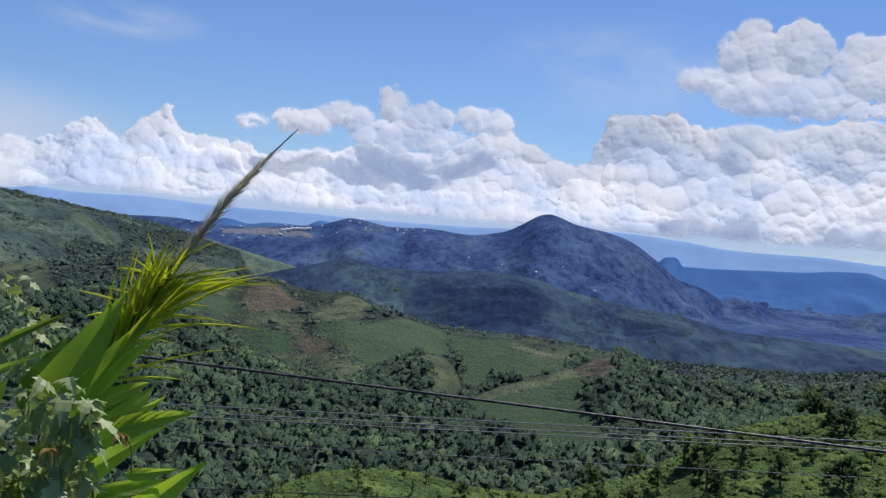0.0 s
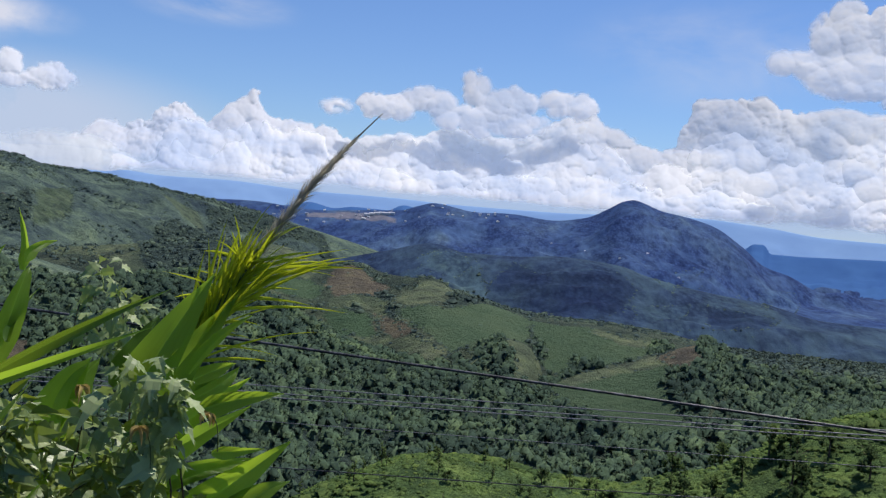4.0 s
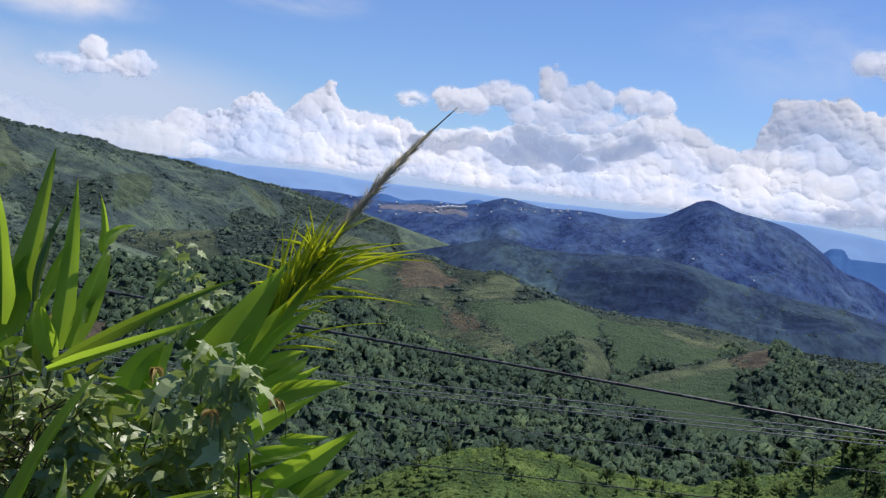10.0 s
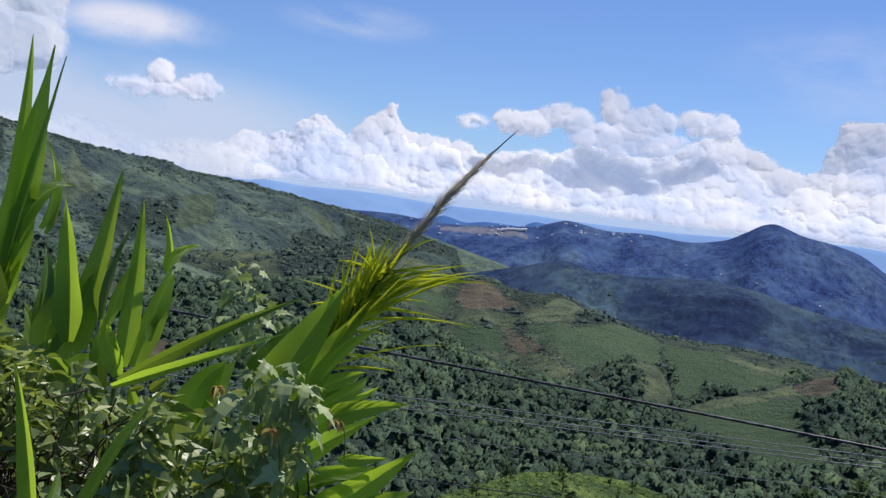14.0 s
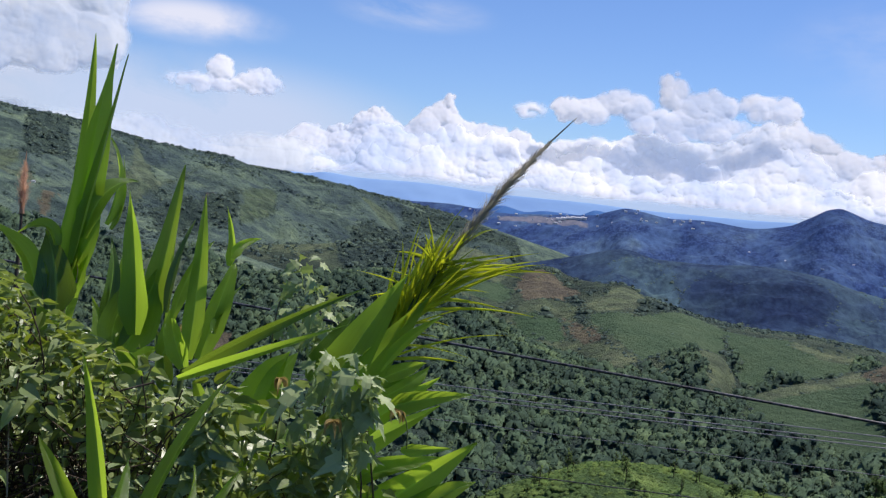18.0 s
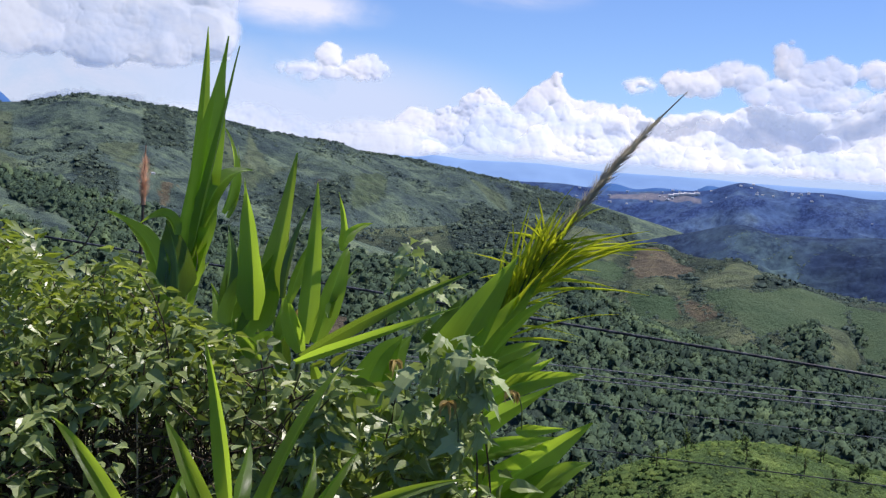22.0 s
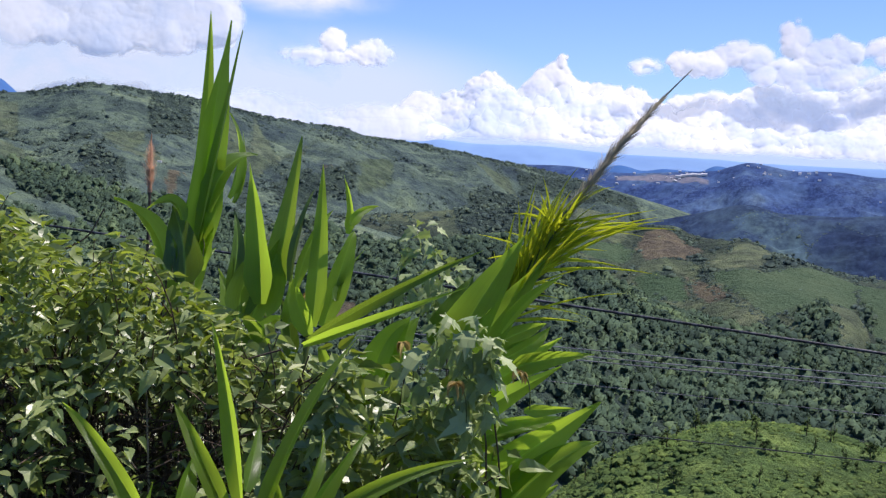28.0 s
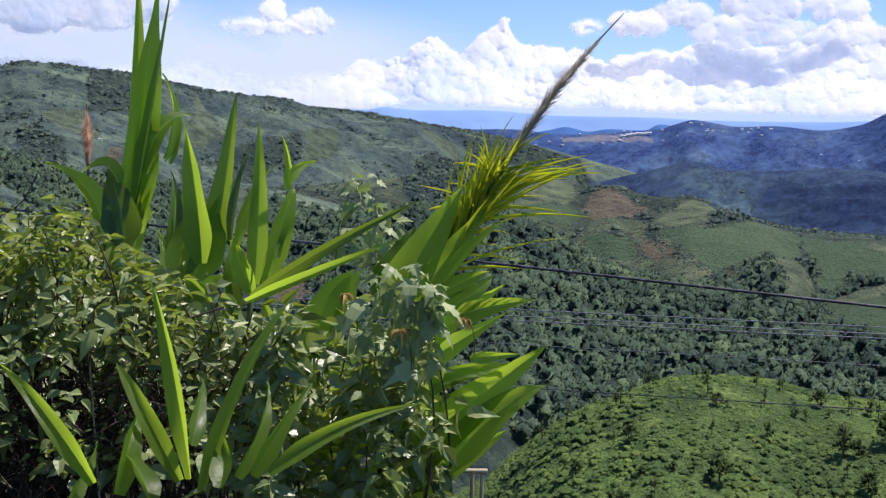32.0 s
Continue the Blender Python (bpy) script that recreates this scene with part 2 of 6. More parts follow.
plot("crop", 0.2, (-144, 795), (-138, 802), (-111, 794), (-99, 756), (-94, 736), (-120, 730), (-134, 766))
plot("soil", 0.45, (-102, 789), (-81, 754), (-65, 723), (-76, 714), (-91, 742))
plot("soil", 0.9, (-108, 795), (-107, 797), (-96, 754), (-96, 748))
plot("pasture", 0.6, (-120, 724), (-93, 732), (-64, 709), (-46, 670), (-31, 603), (-57, 643), (-77, 672), (-101, 711))
plot("pasture", 0.7, (-8, 636), (6, 642), (14, 644), (18, 610), (10, 576), (-5, 556), (1, 582), (-2, 610))
plot("crop", 0.45, (10, 794), (30, 777), (54, 772), (72, 747), (90, 736), (91, 724), (71, 622), (58, 617), (45, 614), (28, 651), (20, 658), (15, 708), (11, 740))
plot("pasture", 0.9, (54, 770), (72, 747), (95, 740), (85, 723), (67, 727), (53, 754))
plot("crop", 0.4, (11, 568), (26, 597), (58, 615), (88, 630), (88, 606), (78, 563), (81, 526), (83, 485), (73, 479), (60, 498), (41, 524), (25, 547))
plot("pasture", 0.8, (26, 597), (58, 615), (82, 627), (82, 596), (59, 593), (31, 577))
plot("soil", 0.45, (82, 627), (109, 748), (106, 635), (100, 592), (93, 577), (83, 580))
plot("wood", 0, (-17, 628), (-8, 630), (0, 606), (-1, 580), (-6, 564), (-15, 594), (-21, 614))
plot("wood", 0, (-55, 808), (-46, 869), (-31, 1000), (-29, 817), (-45, 791), (-55, 788))
plot("wood", 0, (-117, 866), (-103, 852), (-95, 810), (-107, 825))
plot("wood", 0, (-176, 944), (-170, 965), (-153, 960), (-134, 951), (-111, 895), (-112, 885), (-133, 929), (-151, 950), (-165, 942))
plot("wood", 0, (-100, 806), (-88, 791), (-86, 765), (-95, 778))
plot("wood", 0, (-127, 804), (-117, 808), (-115, 792), (-125, 790))
plot("wood", 0, (90, 734), (104, 755), (89, 626), (79, 633))
plot("wood", 0, (36, 685), (50, 682), (43, 602), (34, 617))
plot("wood", 0, (15, 584), (22, 574), (21, 558), (16, 560))
plot("wood", 0, (11, 740), (17, 736), (20, 690), (16, 648), (13, 700))
plot("pasture", 0.7, (-784, 1001), (-779, 1010), (-766, 1035), (-756, 1052), (-723, 977), (-735, 958), (-776, 992))
plot("pasture", 0.75, (-726, 916), (-719, 952), (-713, 994), (-674, 970), (-696, 951), (-712, 907))
plot("soil", 0.4, (-628, 906), (-634, 937), (-618, 921), (-574, 836), (-582, 835))
plot("pasture", 1, (-1010, 1086), (-983, 1095), (-859, 953), (-926, 995))
plot("pasture", 0.5, (-784, 829), (-777, 859), (-543, 661), (-468, 539), (-513, 543))
plot("pasture", 0.6, (-863, 1380), (-703, 1177), (-666, 1185), (-739, 1468), (-722, 1400), (-664, 1140), (-694, 1112))
plot("pasture", 1, (-701, 1178), (-825, 1398), (-664, 1195), (-748, 1486), (-740, 1467), (-661, 1179))
plot("pasture", 0.3, (-597, 1279), (-569, 1335), (-559, 1278), (-562, 1207))
plot("soil", 0.6, (-629, 1237), (-617, 1247), (-585, 1173), (-592, 1166))
plot("wood", 0, (-863, 912), (-919, 997), (-838, 935), (-820, 966), (-801, 962), (-772, 923), (-805, 915), (-835, 915), (-843, 892))
plot("wood", 0, (-824, 989), (-798, 990), (-753, 954), (-735, 927), (-766, 938), (-801, 962))
plot("wood", 0, (-759, 970), (-735, 958), (-727, 944), (-736, 942))
plot("wood", 0, (-913, 1269), (-884, 1323), (-743, 1119), (-759, 1089), (-775, 1073))
plot("wood", 0, (-713, 879), (-716, 912), (-649, 862), (-587, 784), (-501, 672), (-500, 653), (-526, 665), (-653, 805))
plot("wood", 0, (-715, 800), (-533, 655), (-434, 567), (-407, 473), (-448, 493))
plot("wood", 0, (-656, 1089), (-657, 1116), (-580, 999), (-516, 860), (-591, 972))
plot("wood", 0, (-644, 1133), (-635, 1202), (-595, 1186), (-554, 1053), (-574, 1037))
plot("wood", 0, (-612, 1236), (-641, 1364), (-570, 1216), (-565, 1157))
plot("pasture", 0.35, (-633, 1355), (-659, 1475), (-637, 1484), (-558, 1296), (-571, 1269), (-584, 1263))
plot("pasture", 0.55, (-499, 1226), (-479, 1302), (-351, 971), (-373, 931))
plot("pasture", 0.6, (-586, 1701), (-535, 1722), (-474, 1653), (-540, 1658))
plot("pasture", 0.6, (-468, 851), (-460, 872), (-318, 606), (-327, 599))
plot("wood", 0, (-478, 1315), (-528, 1594), (-462, 1619), (-250, 957), (-250, 889), (-305, 875), (-336, 933))
plot("wood", 0, (-607, 1162), (-622, 1245), (-580, 1185), (-584, 1134))
plot("wood", 0, (-717, 1729), (-635, 1773), (-608, 1850), (-513, 1920), (-531, 1915), (-610, 1828), (-678, 1710))
plot("pasture", 0.45, (-334, 552), (-355, 644), (-335, 642), (-254, 487), (-281, 471))
plot("soil", 0.5, (-227, 453), (-210, 461), (-195, 430), (-212, 420))
plot("wood", 0, (-49, 1231), (-14, 1423), (34, 1327), (84, 1357), (120, 1354), (135, 1284), (115, 1198), (131, 1200), (72, 1090), (26, 1092), (-19, 1124))
plot("pasture", 0.4, (-152, 1339), (-127, 1362), (-101, 1484), (-59, 1426), (-37, 1259), (-51, 1169), (-76, 1165), (-102, 1187), (-137, 1220))
plot("pasture", 0.5, (126, 1213), (165, 1245), (201, 1268), (158, 1138), (119, 1110))
plot("pasture", 0.5, (140, 1083), (190, 1116), (237, 1116), (234, 914), (146, 738), (185, 1083))
plot("pasture", 0.9, (430, 2226), (496, 2348), (499, 2327), (442, 2220))
plot("pasture", 0.6, (273, 2037), (349, 2261), (371, 2249), (293, 2018))
plot("wood", 0, (215, 1269), (286, 1202), (250, 1123), (196, 1117))

plot("soil", 0.6, (-552, 2680), (-456, 2728), (-321, 2651), (-314, 2603), (-437, 2622), (-535, 2634))
plot("pasture", 0.7, (-138, 1403), (-108, 1466), (-89, 1485), (-64, 1391), (-82, 1342), (-116, 1327))
plot("pasture", 0.8, (169, 1400), (289, 1971), (322, 1978), (179, 1302))
plot("pasture", 0.8, (516, 2393), (624, 2534), (621, 2461), (279, 1259))
plot("wood", 0, (-536, 1794), (-473, 1947), (-370, 1982), (-201, 1468), (-204, 1438), (-360, 1886), (-442, 1794), (-501, 1691))


def inside(x, y, poly):
    hit = np.zeros(x.shape, bool)
    for (x1, y1), (x2, y2) in zip(poly, poly[1:] + poly[:1]):
        if y1 != y2:
            hit ^= ((y1 > y) != (y2 > y)) & (x < (x2 - x1) * (y - y1) / (y2 - y1) + x1)
    return hit


def cover_map(x, y):
    """For every point the kind of its plot ('' outside all) and the plot's shade; borders waver slightly."""
    wx, wy = x + 3 * fbm(x, y, 18, 3, 21), y + 3 * fbm(x, y, 18, 3, 22)
    kind, shade = np.full(x.shape, "", "U8"), np.full(x.shape, 0.5, np.float32)
    for k, s, poly in COVER:
        box = np.array(poly)
        near = (wx > box[:, 0].min()) & (wx < box[:, 0].max()) & (wy > box[:, 1].min()) & (wy < box[:, 1].max())
        if near.any():
            i = np.flatnonzero(near)
            i = i[inside(wx[i], wy[i], poly)]
            kind[i], shade[i] = k, s
    return kind, shade


LAYER = {name: i for i, name in enumerate(CRESTS)}


def ground_rows():
    r = [0.02]
    while r[-1] < 4900:
        v = r[-1]
        r.append(v + (0.15 if v < 4 else 0.05 * v if v < 60 else 3.0 if v < 330 else 3.4 if v < 700 else 4.4 if v < 1100 else 8 if v < 1700 else 13 if v < 3000 else 30))
    return np.array(r)


def build_ground():
    rr = ground_rows()
    az = np.concatenate([np.arange(-180, -60, 4.0), np.arange(-60, -47, 1.0), np.arange(-47, 28, 0.15), np.arange(28, 46, 1.0), np.arange(46, 180, 4.0)])
    A, Rr = np.meshgrid(az, rr)
    Z, W = height(A, Rr, True)
    co = np.stack([Rr * np.sin(np.radians(A)), Rr * np.cos(np.radians(A)), Z], -1).reshape(-1, 3)
    nr, na = len(rr), len(az)
    i, j = np.arange(nr - 1)[:, None] * na, np.arange(na)[None, :]
    j2 = (j + 1) % na
    quads = np.stack([i + j2, i + na + j2, i + na + j, i + j], -1).reshape(-1, 4)
    me = bpy.data.meshes.new("ground")
    me.vertices.add(len(co))
    me.vertices.foreach_set("co", co.ravel())
    me.loops.add(quads.size)
    me.loops.foreach_set("vertex_index", quads.ravel())
    me.polygons.add(len(quads))
    me.polygons.foreach_set("loop_start", np.arange(0, quads.size, 4))
    me.polygons.foreach_set("use_smooth", np.ones(len(quads), bool))
    me.update(calc_edges=True)
    W = W.ravel()
    slot = np.zeros(len(W), int)
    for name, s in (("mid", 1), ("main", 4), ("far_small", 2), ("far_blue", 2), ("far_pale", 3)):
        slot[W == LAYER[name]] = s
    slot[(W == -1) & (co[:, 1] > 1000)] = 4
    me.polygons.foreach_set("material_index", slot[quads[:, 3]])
    x, y = co[:, 0], co[:, 1]
    kind, shade = cover_map(x, y)
    marks = {k: (kind == k).astype(np.float32) for k in ("pasture", "crop", "soil", "wood")}
    near_bank = np.hypot(x, y) < 4.6
    marks["soil"][near_bank], shade[near_bank] = 1.0, 0.0
    marks["tone"] = shade
    marks["meadow"] = np.isin(W, (LAYER["knoll_mid"], LAYER["knoll_right"])).astype(np.float32)
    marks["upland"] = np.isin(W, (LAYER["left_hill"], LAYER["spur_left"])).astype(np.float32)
    marks["wood"] = np.maximum(marks["wood"], (np.isin(W, (LAYER["forest"],)) & (marks["crop"] + marks["pasture"] + marks["soil"] < 0.5)).astype(np.float32))
    for k, v in marks.items():
        me.attributes.new(k, "FLOAT", "POINT").data.foreach_set("value", v)
    return me


def attribute(n, name):
    a = n.new("ShaderNodeAttribute")
    a.attribute_name = name
    return a.outputs["Fac"]


def tuned(n, l, vec, scale, stops, detail=5, dist=0.0):
    return ramp_node(n, l, noise_node(n, l, scale, detail, 0.62, vec, dist).outputs[0], stops).outputs[0]


hill_mat, n, l, b = material("hillside", 0.95, 0.08)
pos = n.new("ShaderNodeNewGeometry").outputs["Position"]
scrub = tuned(n, l, pos, 0.02, [(0.34, (0.046, 0.066, 0.046)), (0.5, (0.076, 0.10, 0.062)), (0.66, (0.112, 0.135, 0.078))], 8)
grassy = tuned(n, l, pos, 0.05, [(0.32, (0.076, 0.102, 0.060)), (0.52, (0.10, 0.13, 0.074)), (0.7, (0.126, 0.148, 0.086))], 8)
meadow = tuned(n, l, pos, 0.08, [(0.32, (0.075, 0.13, 0.044)), (0.5, (0.118, 0.19, 0.056)), (0.68, (0.175, 0.25, 0.07))], 8)
rows = n.new("ShaderNodeTexWave")
rows.inputs["Scale"].default_value, rows.inputs["Distortion"].default_value, rows.inputs["Detail"].default_value = 0.11, 5.0, 2.0
rows.bands_direction = "DIAGONAL"
l.new(pos, rows.inputs["Vector"])
tilled = mix_node(n, l, rows.outputs[0], (0.064, 0.108, 0.056), (0.088, 0.138, 0.07))
tilled = mix_node(n, l, 0.45, tilled, tuned(n, l, pos, 0.03, [(0.35, (0.055, 0.094, 0.052)), (0.65, (0.104, 0.14, 0.075))]))
earth = tuned(n, l, pos, 0.06, [(0.35, (0.105, 0.094, 0.064)), (0.6, (0.135, 0.118, 0.082)), (0.75, (0.11, 0.118, 0.064))], 7)
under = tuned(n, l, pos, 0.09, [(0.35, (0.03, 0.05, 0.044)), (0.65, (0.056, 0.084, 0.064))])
# upland greens carry added blue for the haze over the left hill
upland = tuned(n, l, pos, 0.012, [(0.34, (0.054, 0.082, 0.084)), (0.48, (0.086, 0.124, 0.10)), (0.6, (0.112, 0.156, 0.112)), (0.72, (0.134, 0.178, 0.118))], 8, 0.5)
cells = n.new("ShaderNodeTexVoronoi")
cells.inputs["Scale"].default_value = 0.011
warp = n.new("ShaderNodeVectorMath")
warp.operation = "MULTIPLY_ADD"
warp.inputs[1].default_value = (60, 60, 60)
l.new(noise_node(n, l, 0.012, 4, 0.6, pos).outputs["Color"], warp.inputs[0])
l.new(pos, warp.inputs[2])
l.new(warp.outputs[0], cells.inputs["Vector"])
parcel = n.new("ShaderNodeSeparateColor")
l.new(cells.outputs["Color"], parcel.inputs[0])
tone = ramp_node(n, l, parcel.outputs[0], [(0.0, (0.5, 0.56, 0.68)), (0.4, (0.85, 0.9, 0.95)), (0.7, (1.1, 1.12, 1.08)), (1.0, (1.4, 1.38, 1.22))])
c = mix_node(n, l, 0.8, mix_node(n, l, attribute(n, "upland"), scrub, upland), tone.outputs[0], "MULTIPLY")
c = mix_node(n, l, attribute(n, "meadow"), c, meadow)
shade = ramp_node(n, l, attribute(n, "tone"), [(0.0, (0.6, 0.75, 0.7)), (0.5, (1.0, 1.0, 1.0)), (1.0, (1.28, 1.22, 1.22))]).outputs[0]
tilled, grassy, earth = (mix_node(n, l, 1.0, v, shade, "MULTIPLY") for v in (tilled, grassy, earth))
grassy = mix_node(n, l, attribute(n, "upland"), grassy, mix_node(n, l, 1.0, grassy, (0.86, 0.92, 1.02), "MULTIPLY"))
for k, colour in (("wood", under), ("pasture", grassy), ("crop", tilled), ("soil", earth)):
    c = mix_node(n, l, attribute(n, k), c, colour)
fine_grain = tuned(n, l, pos, 0.9, [(0.3, (0.72, 0.72, 0.72)), (0.7, (1.2, 1.2, 1.2))], 6)
c = mix_node(n, l, 1.0, c, fine_grain, "MULTIPLY")
mottle = tuned(n, l, pos, 0.07, [(0.36, (0.6, 0.62, 0.7)), (0.5, (1.0, 1.0, 1.0)), (0.64, (1.28, 1.25, 1.1))], 7, 0.4)
plain = mix_node(n, l, 1.0, c, mottle, "MULTIPLY")
c = mix_node(n, l, attribute(n, "crop"), plain, c)
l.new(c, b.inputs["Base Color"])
bump_node(n, l, noise_node(n, l, 0.12, 9, 0.68, pos).outputs[0], 1.0, 5.0, b)



def slope_material(name, stops):
    m, n, l, b = material(name, 0.95, 0.05)
    # the woods follow the gullies, which run down the slopes
    along = n.new("ShaderNodeVectorMath")
    along.operation = "MULTIPLY"
    along.inputs[1].default_value = (1.5, 0.5, 1.5)
    l.new(n.new("ShaderNodeNewGeometry").outputs["Position"], along.inputs[0])
    pos = along.outputs[0]
    c1 = tuned(n, l, pos, 0.006, stops, 7, 0.15)
    c2 = tuned(n, l, pos, 0.045, [(0.34, (0.6, 0.62, 0.66)), (0.62, (1.2, 1.2, 1.16))], 6)
    cells = n.new("ShaderNodeTexVoronoi")
    cells.inputs["Scale"].default_value = 0.007
    warp = n.new("ShaderNodeVectorMath")
    warp.operation = "MULTIPLY_ADD"
    warp.inputs[1].default_value = (120, 120, 120)
    l.new(noise_node(n, l, 0.008, 4, 0.6, pos).outputs["Color"], warp.inputs[0])
    l.new(pos, warp.inputs[2])
    l.new(warp.outputs[0], cells.inputs["Vector"])
    parcel = n.new("ShaderNodeSeparateColor")
    l.new(cells.outputs["Color"], parcel.inputs[0])
    tone = ramp_node(n, l, parcel.outputs[0], [(0.0, (0.72, 0.75, 0.8)), (0.6, (1.0, 1.0, 1.0)), (0.85, (1.15, 1.12, 1.0)), (1.0, (1.5, 1.4, 1.1))])
    c3 = mix_node(n, l, 0.4, mix_node(n, l, 1.0, c1, c2, "MULTIPLY"), tone.outputs[0], "MULTIPLY")
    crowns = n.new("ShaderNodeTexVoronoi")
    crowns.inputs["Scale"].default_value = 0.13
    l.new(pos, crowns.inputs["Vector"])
    # shade in the gaps between crowns is painted dark at the cell edges
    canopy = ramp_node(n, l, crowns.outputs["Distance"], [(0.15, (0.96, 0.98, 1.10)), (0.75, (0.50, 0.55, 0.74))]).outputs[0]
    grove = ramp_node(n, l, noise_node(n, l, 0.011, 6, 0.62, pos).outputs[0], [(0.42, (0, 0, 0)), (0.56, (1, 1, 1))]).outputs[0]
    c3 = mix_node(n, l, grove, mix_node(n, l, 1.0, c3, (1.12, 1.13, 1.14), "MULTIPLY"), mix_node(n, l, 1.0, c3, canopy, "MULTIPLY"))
    open_land = mix_node(n, l, 1.0, c3, (1.22, 1.22, 1.08), "MULTIPLY")
    c3 = mix_node(n, l, attribute(n, "pasture"), c3, open_land)
    c3 = mix_node(n, l, attribute(n, "wood"), c3, mix_node(n, l, 1.0, c3, (0.6, 0.64, 0.76), "MULTIPLY"))
    c3 = mix_node(n, l, attribute(n, "soil"), c3, tuned(n, l, pos, 0.05, [(0.35, (0.12, 0.13, 0.17)), (0.65, (0.19, 0.19, 0.22))], 4))
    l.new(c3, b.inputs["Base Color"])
    bump_node(n, l, noise_node(n, l, 0.06, 7, 0.65, pos).outputs[0], 0.5, 5.0, b)
    return m


# both slopes are tinted blue to stand in for the haze before them
ridge_mat = slope_material("hazed_forest", [(0.34, (0.027, 0.049, 0.092)), (0.48, (0.038, 0.067, 0.106)), (0.58, (0.050, 0.085, 0.110)), (0.70, (0.074, 0.114, 0.108))])
main_mat = slope_material("hazed_slope", [(0.34, (0.034, 0.068, 0.158)), (0.5, (0.048, 0.088, 0.182)), (0.6, (0.062, 0.107, 0.19)), (0.72, (0.090, 0.138, 0.19))])

# far ranges: aerial haze painted as blue, paler for the farthest
blue_mat, n, l, b = material("hazed_range", 1.0, 0.0)
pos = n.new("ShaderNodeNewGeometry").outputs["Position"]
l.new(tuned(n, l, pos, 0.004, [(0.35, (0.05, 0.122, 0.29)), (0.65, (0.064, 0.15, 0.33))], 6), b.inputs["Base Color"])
pale_mat, n, l, b = material("hazed_far_range", 1.0, 0.0)
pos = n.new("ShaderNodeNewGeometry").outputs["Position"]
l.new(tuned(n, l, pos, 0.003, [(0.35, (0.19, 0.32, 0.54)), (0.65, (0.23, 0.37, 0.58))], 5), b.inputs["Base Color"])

ground_mesh = build_ground()
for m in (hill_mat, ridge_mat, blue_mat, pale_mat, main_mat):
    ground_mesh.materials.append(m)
ground = tagged(new("ground", ground_mesh), "green valley and mountains with forest, fields and scrub", "ground", kind="structure")


def wire_run(name, az1, el1, az2, el2, depth, radius, mat, label):
    a1, a2 = radians(az1), radians(az2)
    t1, t2 = math.tan(radians(el1)), math.tan(radians(el2))
    det = math.cos(a1) * math.sin(a2) - math.sin(a1) * math.cos(a2)
    A = (t1 * math.sin(a2) - t2 * math.sin(a1)) / det
    B = (t2 * math.cos(a1) - t1 * math.cos(a2)) / det
    cu = bpy.data.curves.new(name, "CURVE")
    cu.dimensions, cu.bevel_depth, cu.bevel_resolution = "3D", radius, 2
    sp = cu.splines.new("POLY")
    xs = np.linspace(-depth * 1.6, depth * 1.2, 60)
    sp.points.add(len(xs) - 1)
    for p, x in zip(sp.points, xs):
        p.co = (x, depth, EYE_Z + A * depth + B * x, 1)
    cu.materials.append(mat)
    return tagged(new(name, cu), label, "cable")


cable_mat, n, l, b = material("cable_rubber", 0.45, 0.5)
l.new(tuned(n, l, n.new("ShaderNodeNewGeometry").outputs["Position"], 9, [(0.45, (0.02, 0.02, 0.022)), (0.6, (0.10, 0.10, 0.105))], 2), b.inputs["Base Color"])
wire_mat, n, l, b = material("weathered_wire", 0.5, 0.5)
l.new(tuned(n, l, n.new("ShaderNodeNewGeometry").outputs["Position"], 3, [(0.3, (0.16, 0.16, 0.17)), (0.7, (0.30, 0.30, 0.31))], 2), b.inputs["Base Color"])
wire_run("power_cable", -28, -6.3, 16, -8.85, 14.5, 0.019, cable_mat, "thick black twisted power cable over the valley")
for e1, e2 in ((-9.83, -8.35), (-10.19, -8.62), (-10.42, -8.81)):
    wire_run("power_line", -15.4, e1, 22.9, e2, 34, 0.017, wire_mat, "thin grey overhead wire strung across the valley")
wire_run("power_line", -16.1, -11.61, 23.1, -10.06, 40, 0.011, wire_mat, "thin grey overhead wire strung across the valley")
wire_run("power_line", -10.9, -14.0, 2.8, -13.75, 18, 0.009, cable_mat, "thin dark overhead wire below the others")

# ---- helpers for meshes ----
def raw_mesh(name, co, faces, mats, smooth=False, slots=None):
    """A mesh from arrays: faces is (n, 3) or (n, 4)."""
    co, faces = np.asarray(co, np.float32), np.asarray(faces, np.int32)
    k = faces.shape[1]
    me = bpy.data.meshes.new(name)
    me.vertices.add(len(co))
    me.vertices.foreach_set("co", co.ravel())
    me.loops.add(faces.size)
    me.loops.foreach_set("vertex_index", faces.ravel())
    me.polygons.add(len(faces))
    me.polygons.foreach_set("loop_start", np.arange(0, faces.size, k))
    me.polygons.foreach_set("use_smooth", np.full(len(faces), smooth))
    if slots is not None:
        me.polygons.foreach_set("material_index", slots)
    for m in mats:
        me.materials.append(m)
    me.update(calc_edges=True)
    return me


def ico(sub):
    bm = bmesh.new()
    bmesh.ops.create_icosphere(bm, subdivisions=sub, radius=1)
    co = np.array([v.co[:] for v in bm.verts])
    f = np.array([[v.index for v in q.verts] for q in bm.faces])
    bm.free()
    return co, f


ICO = {1: ico(1)}


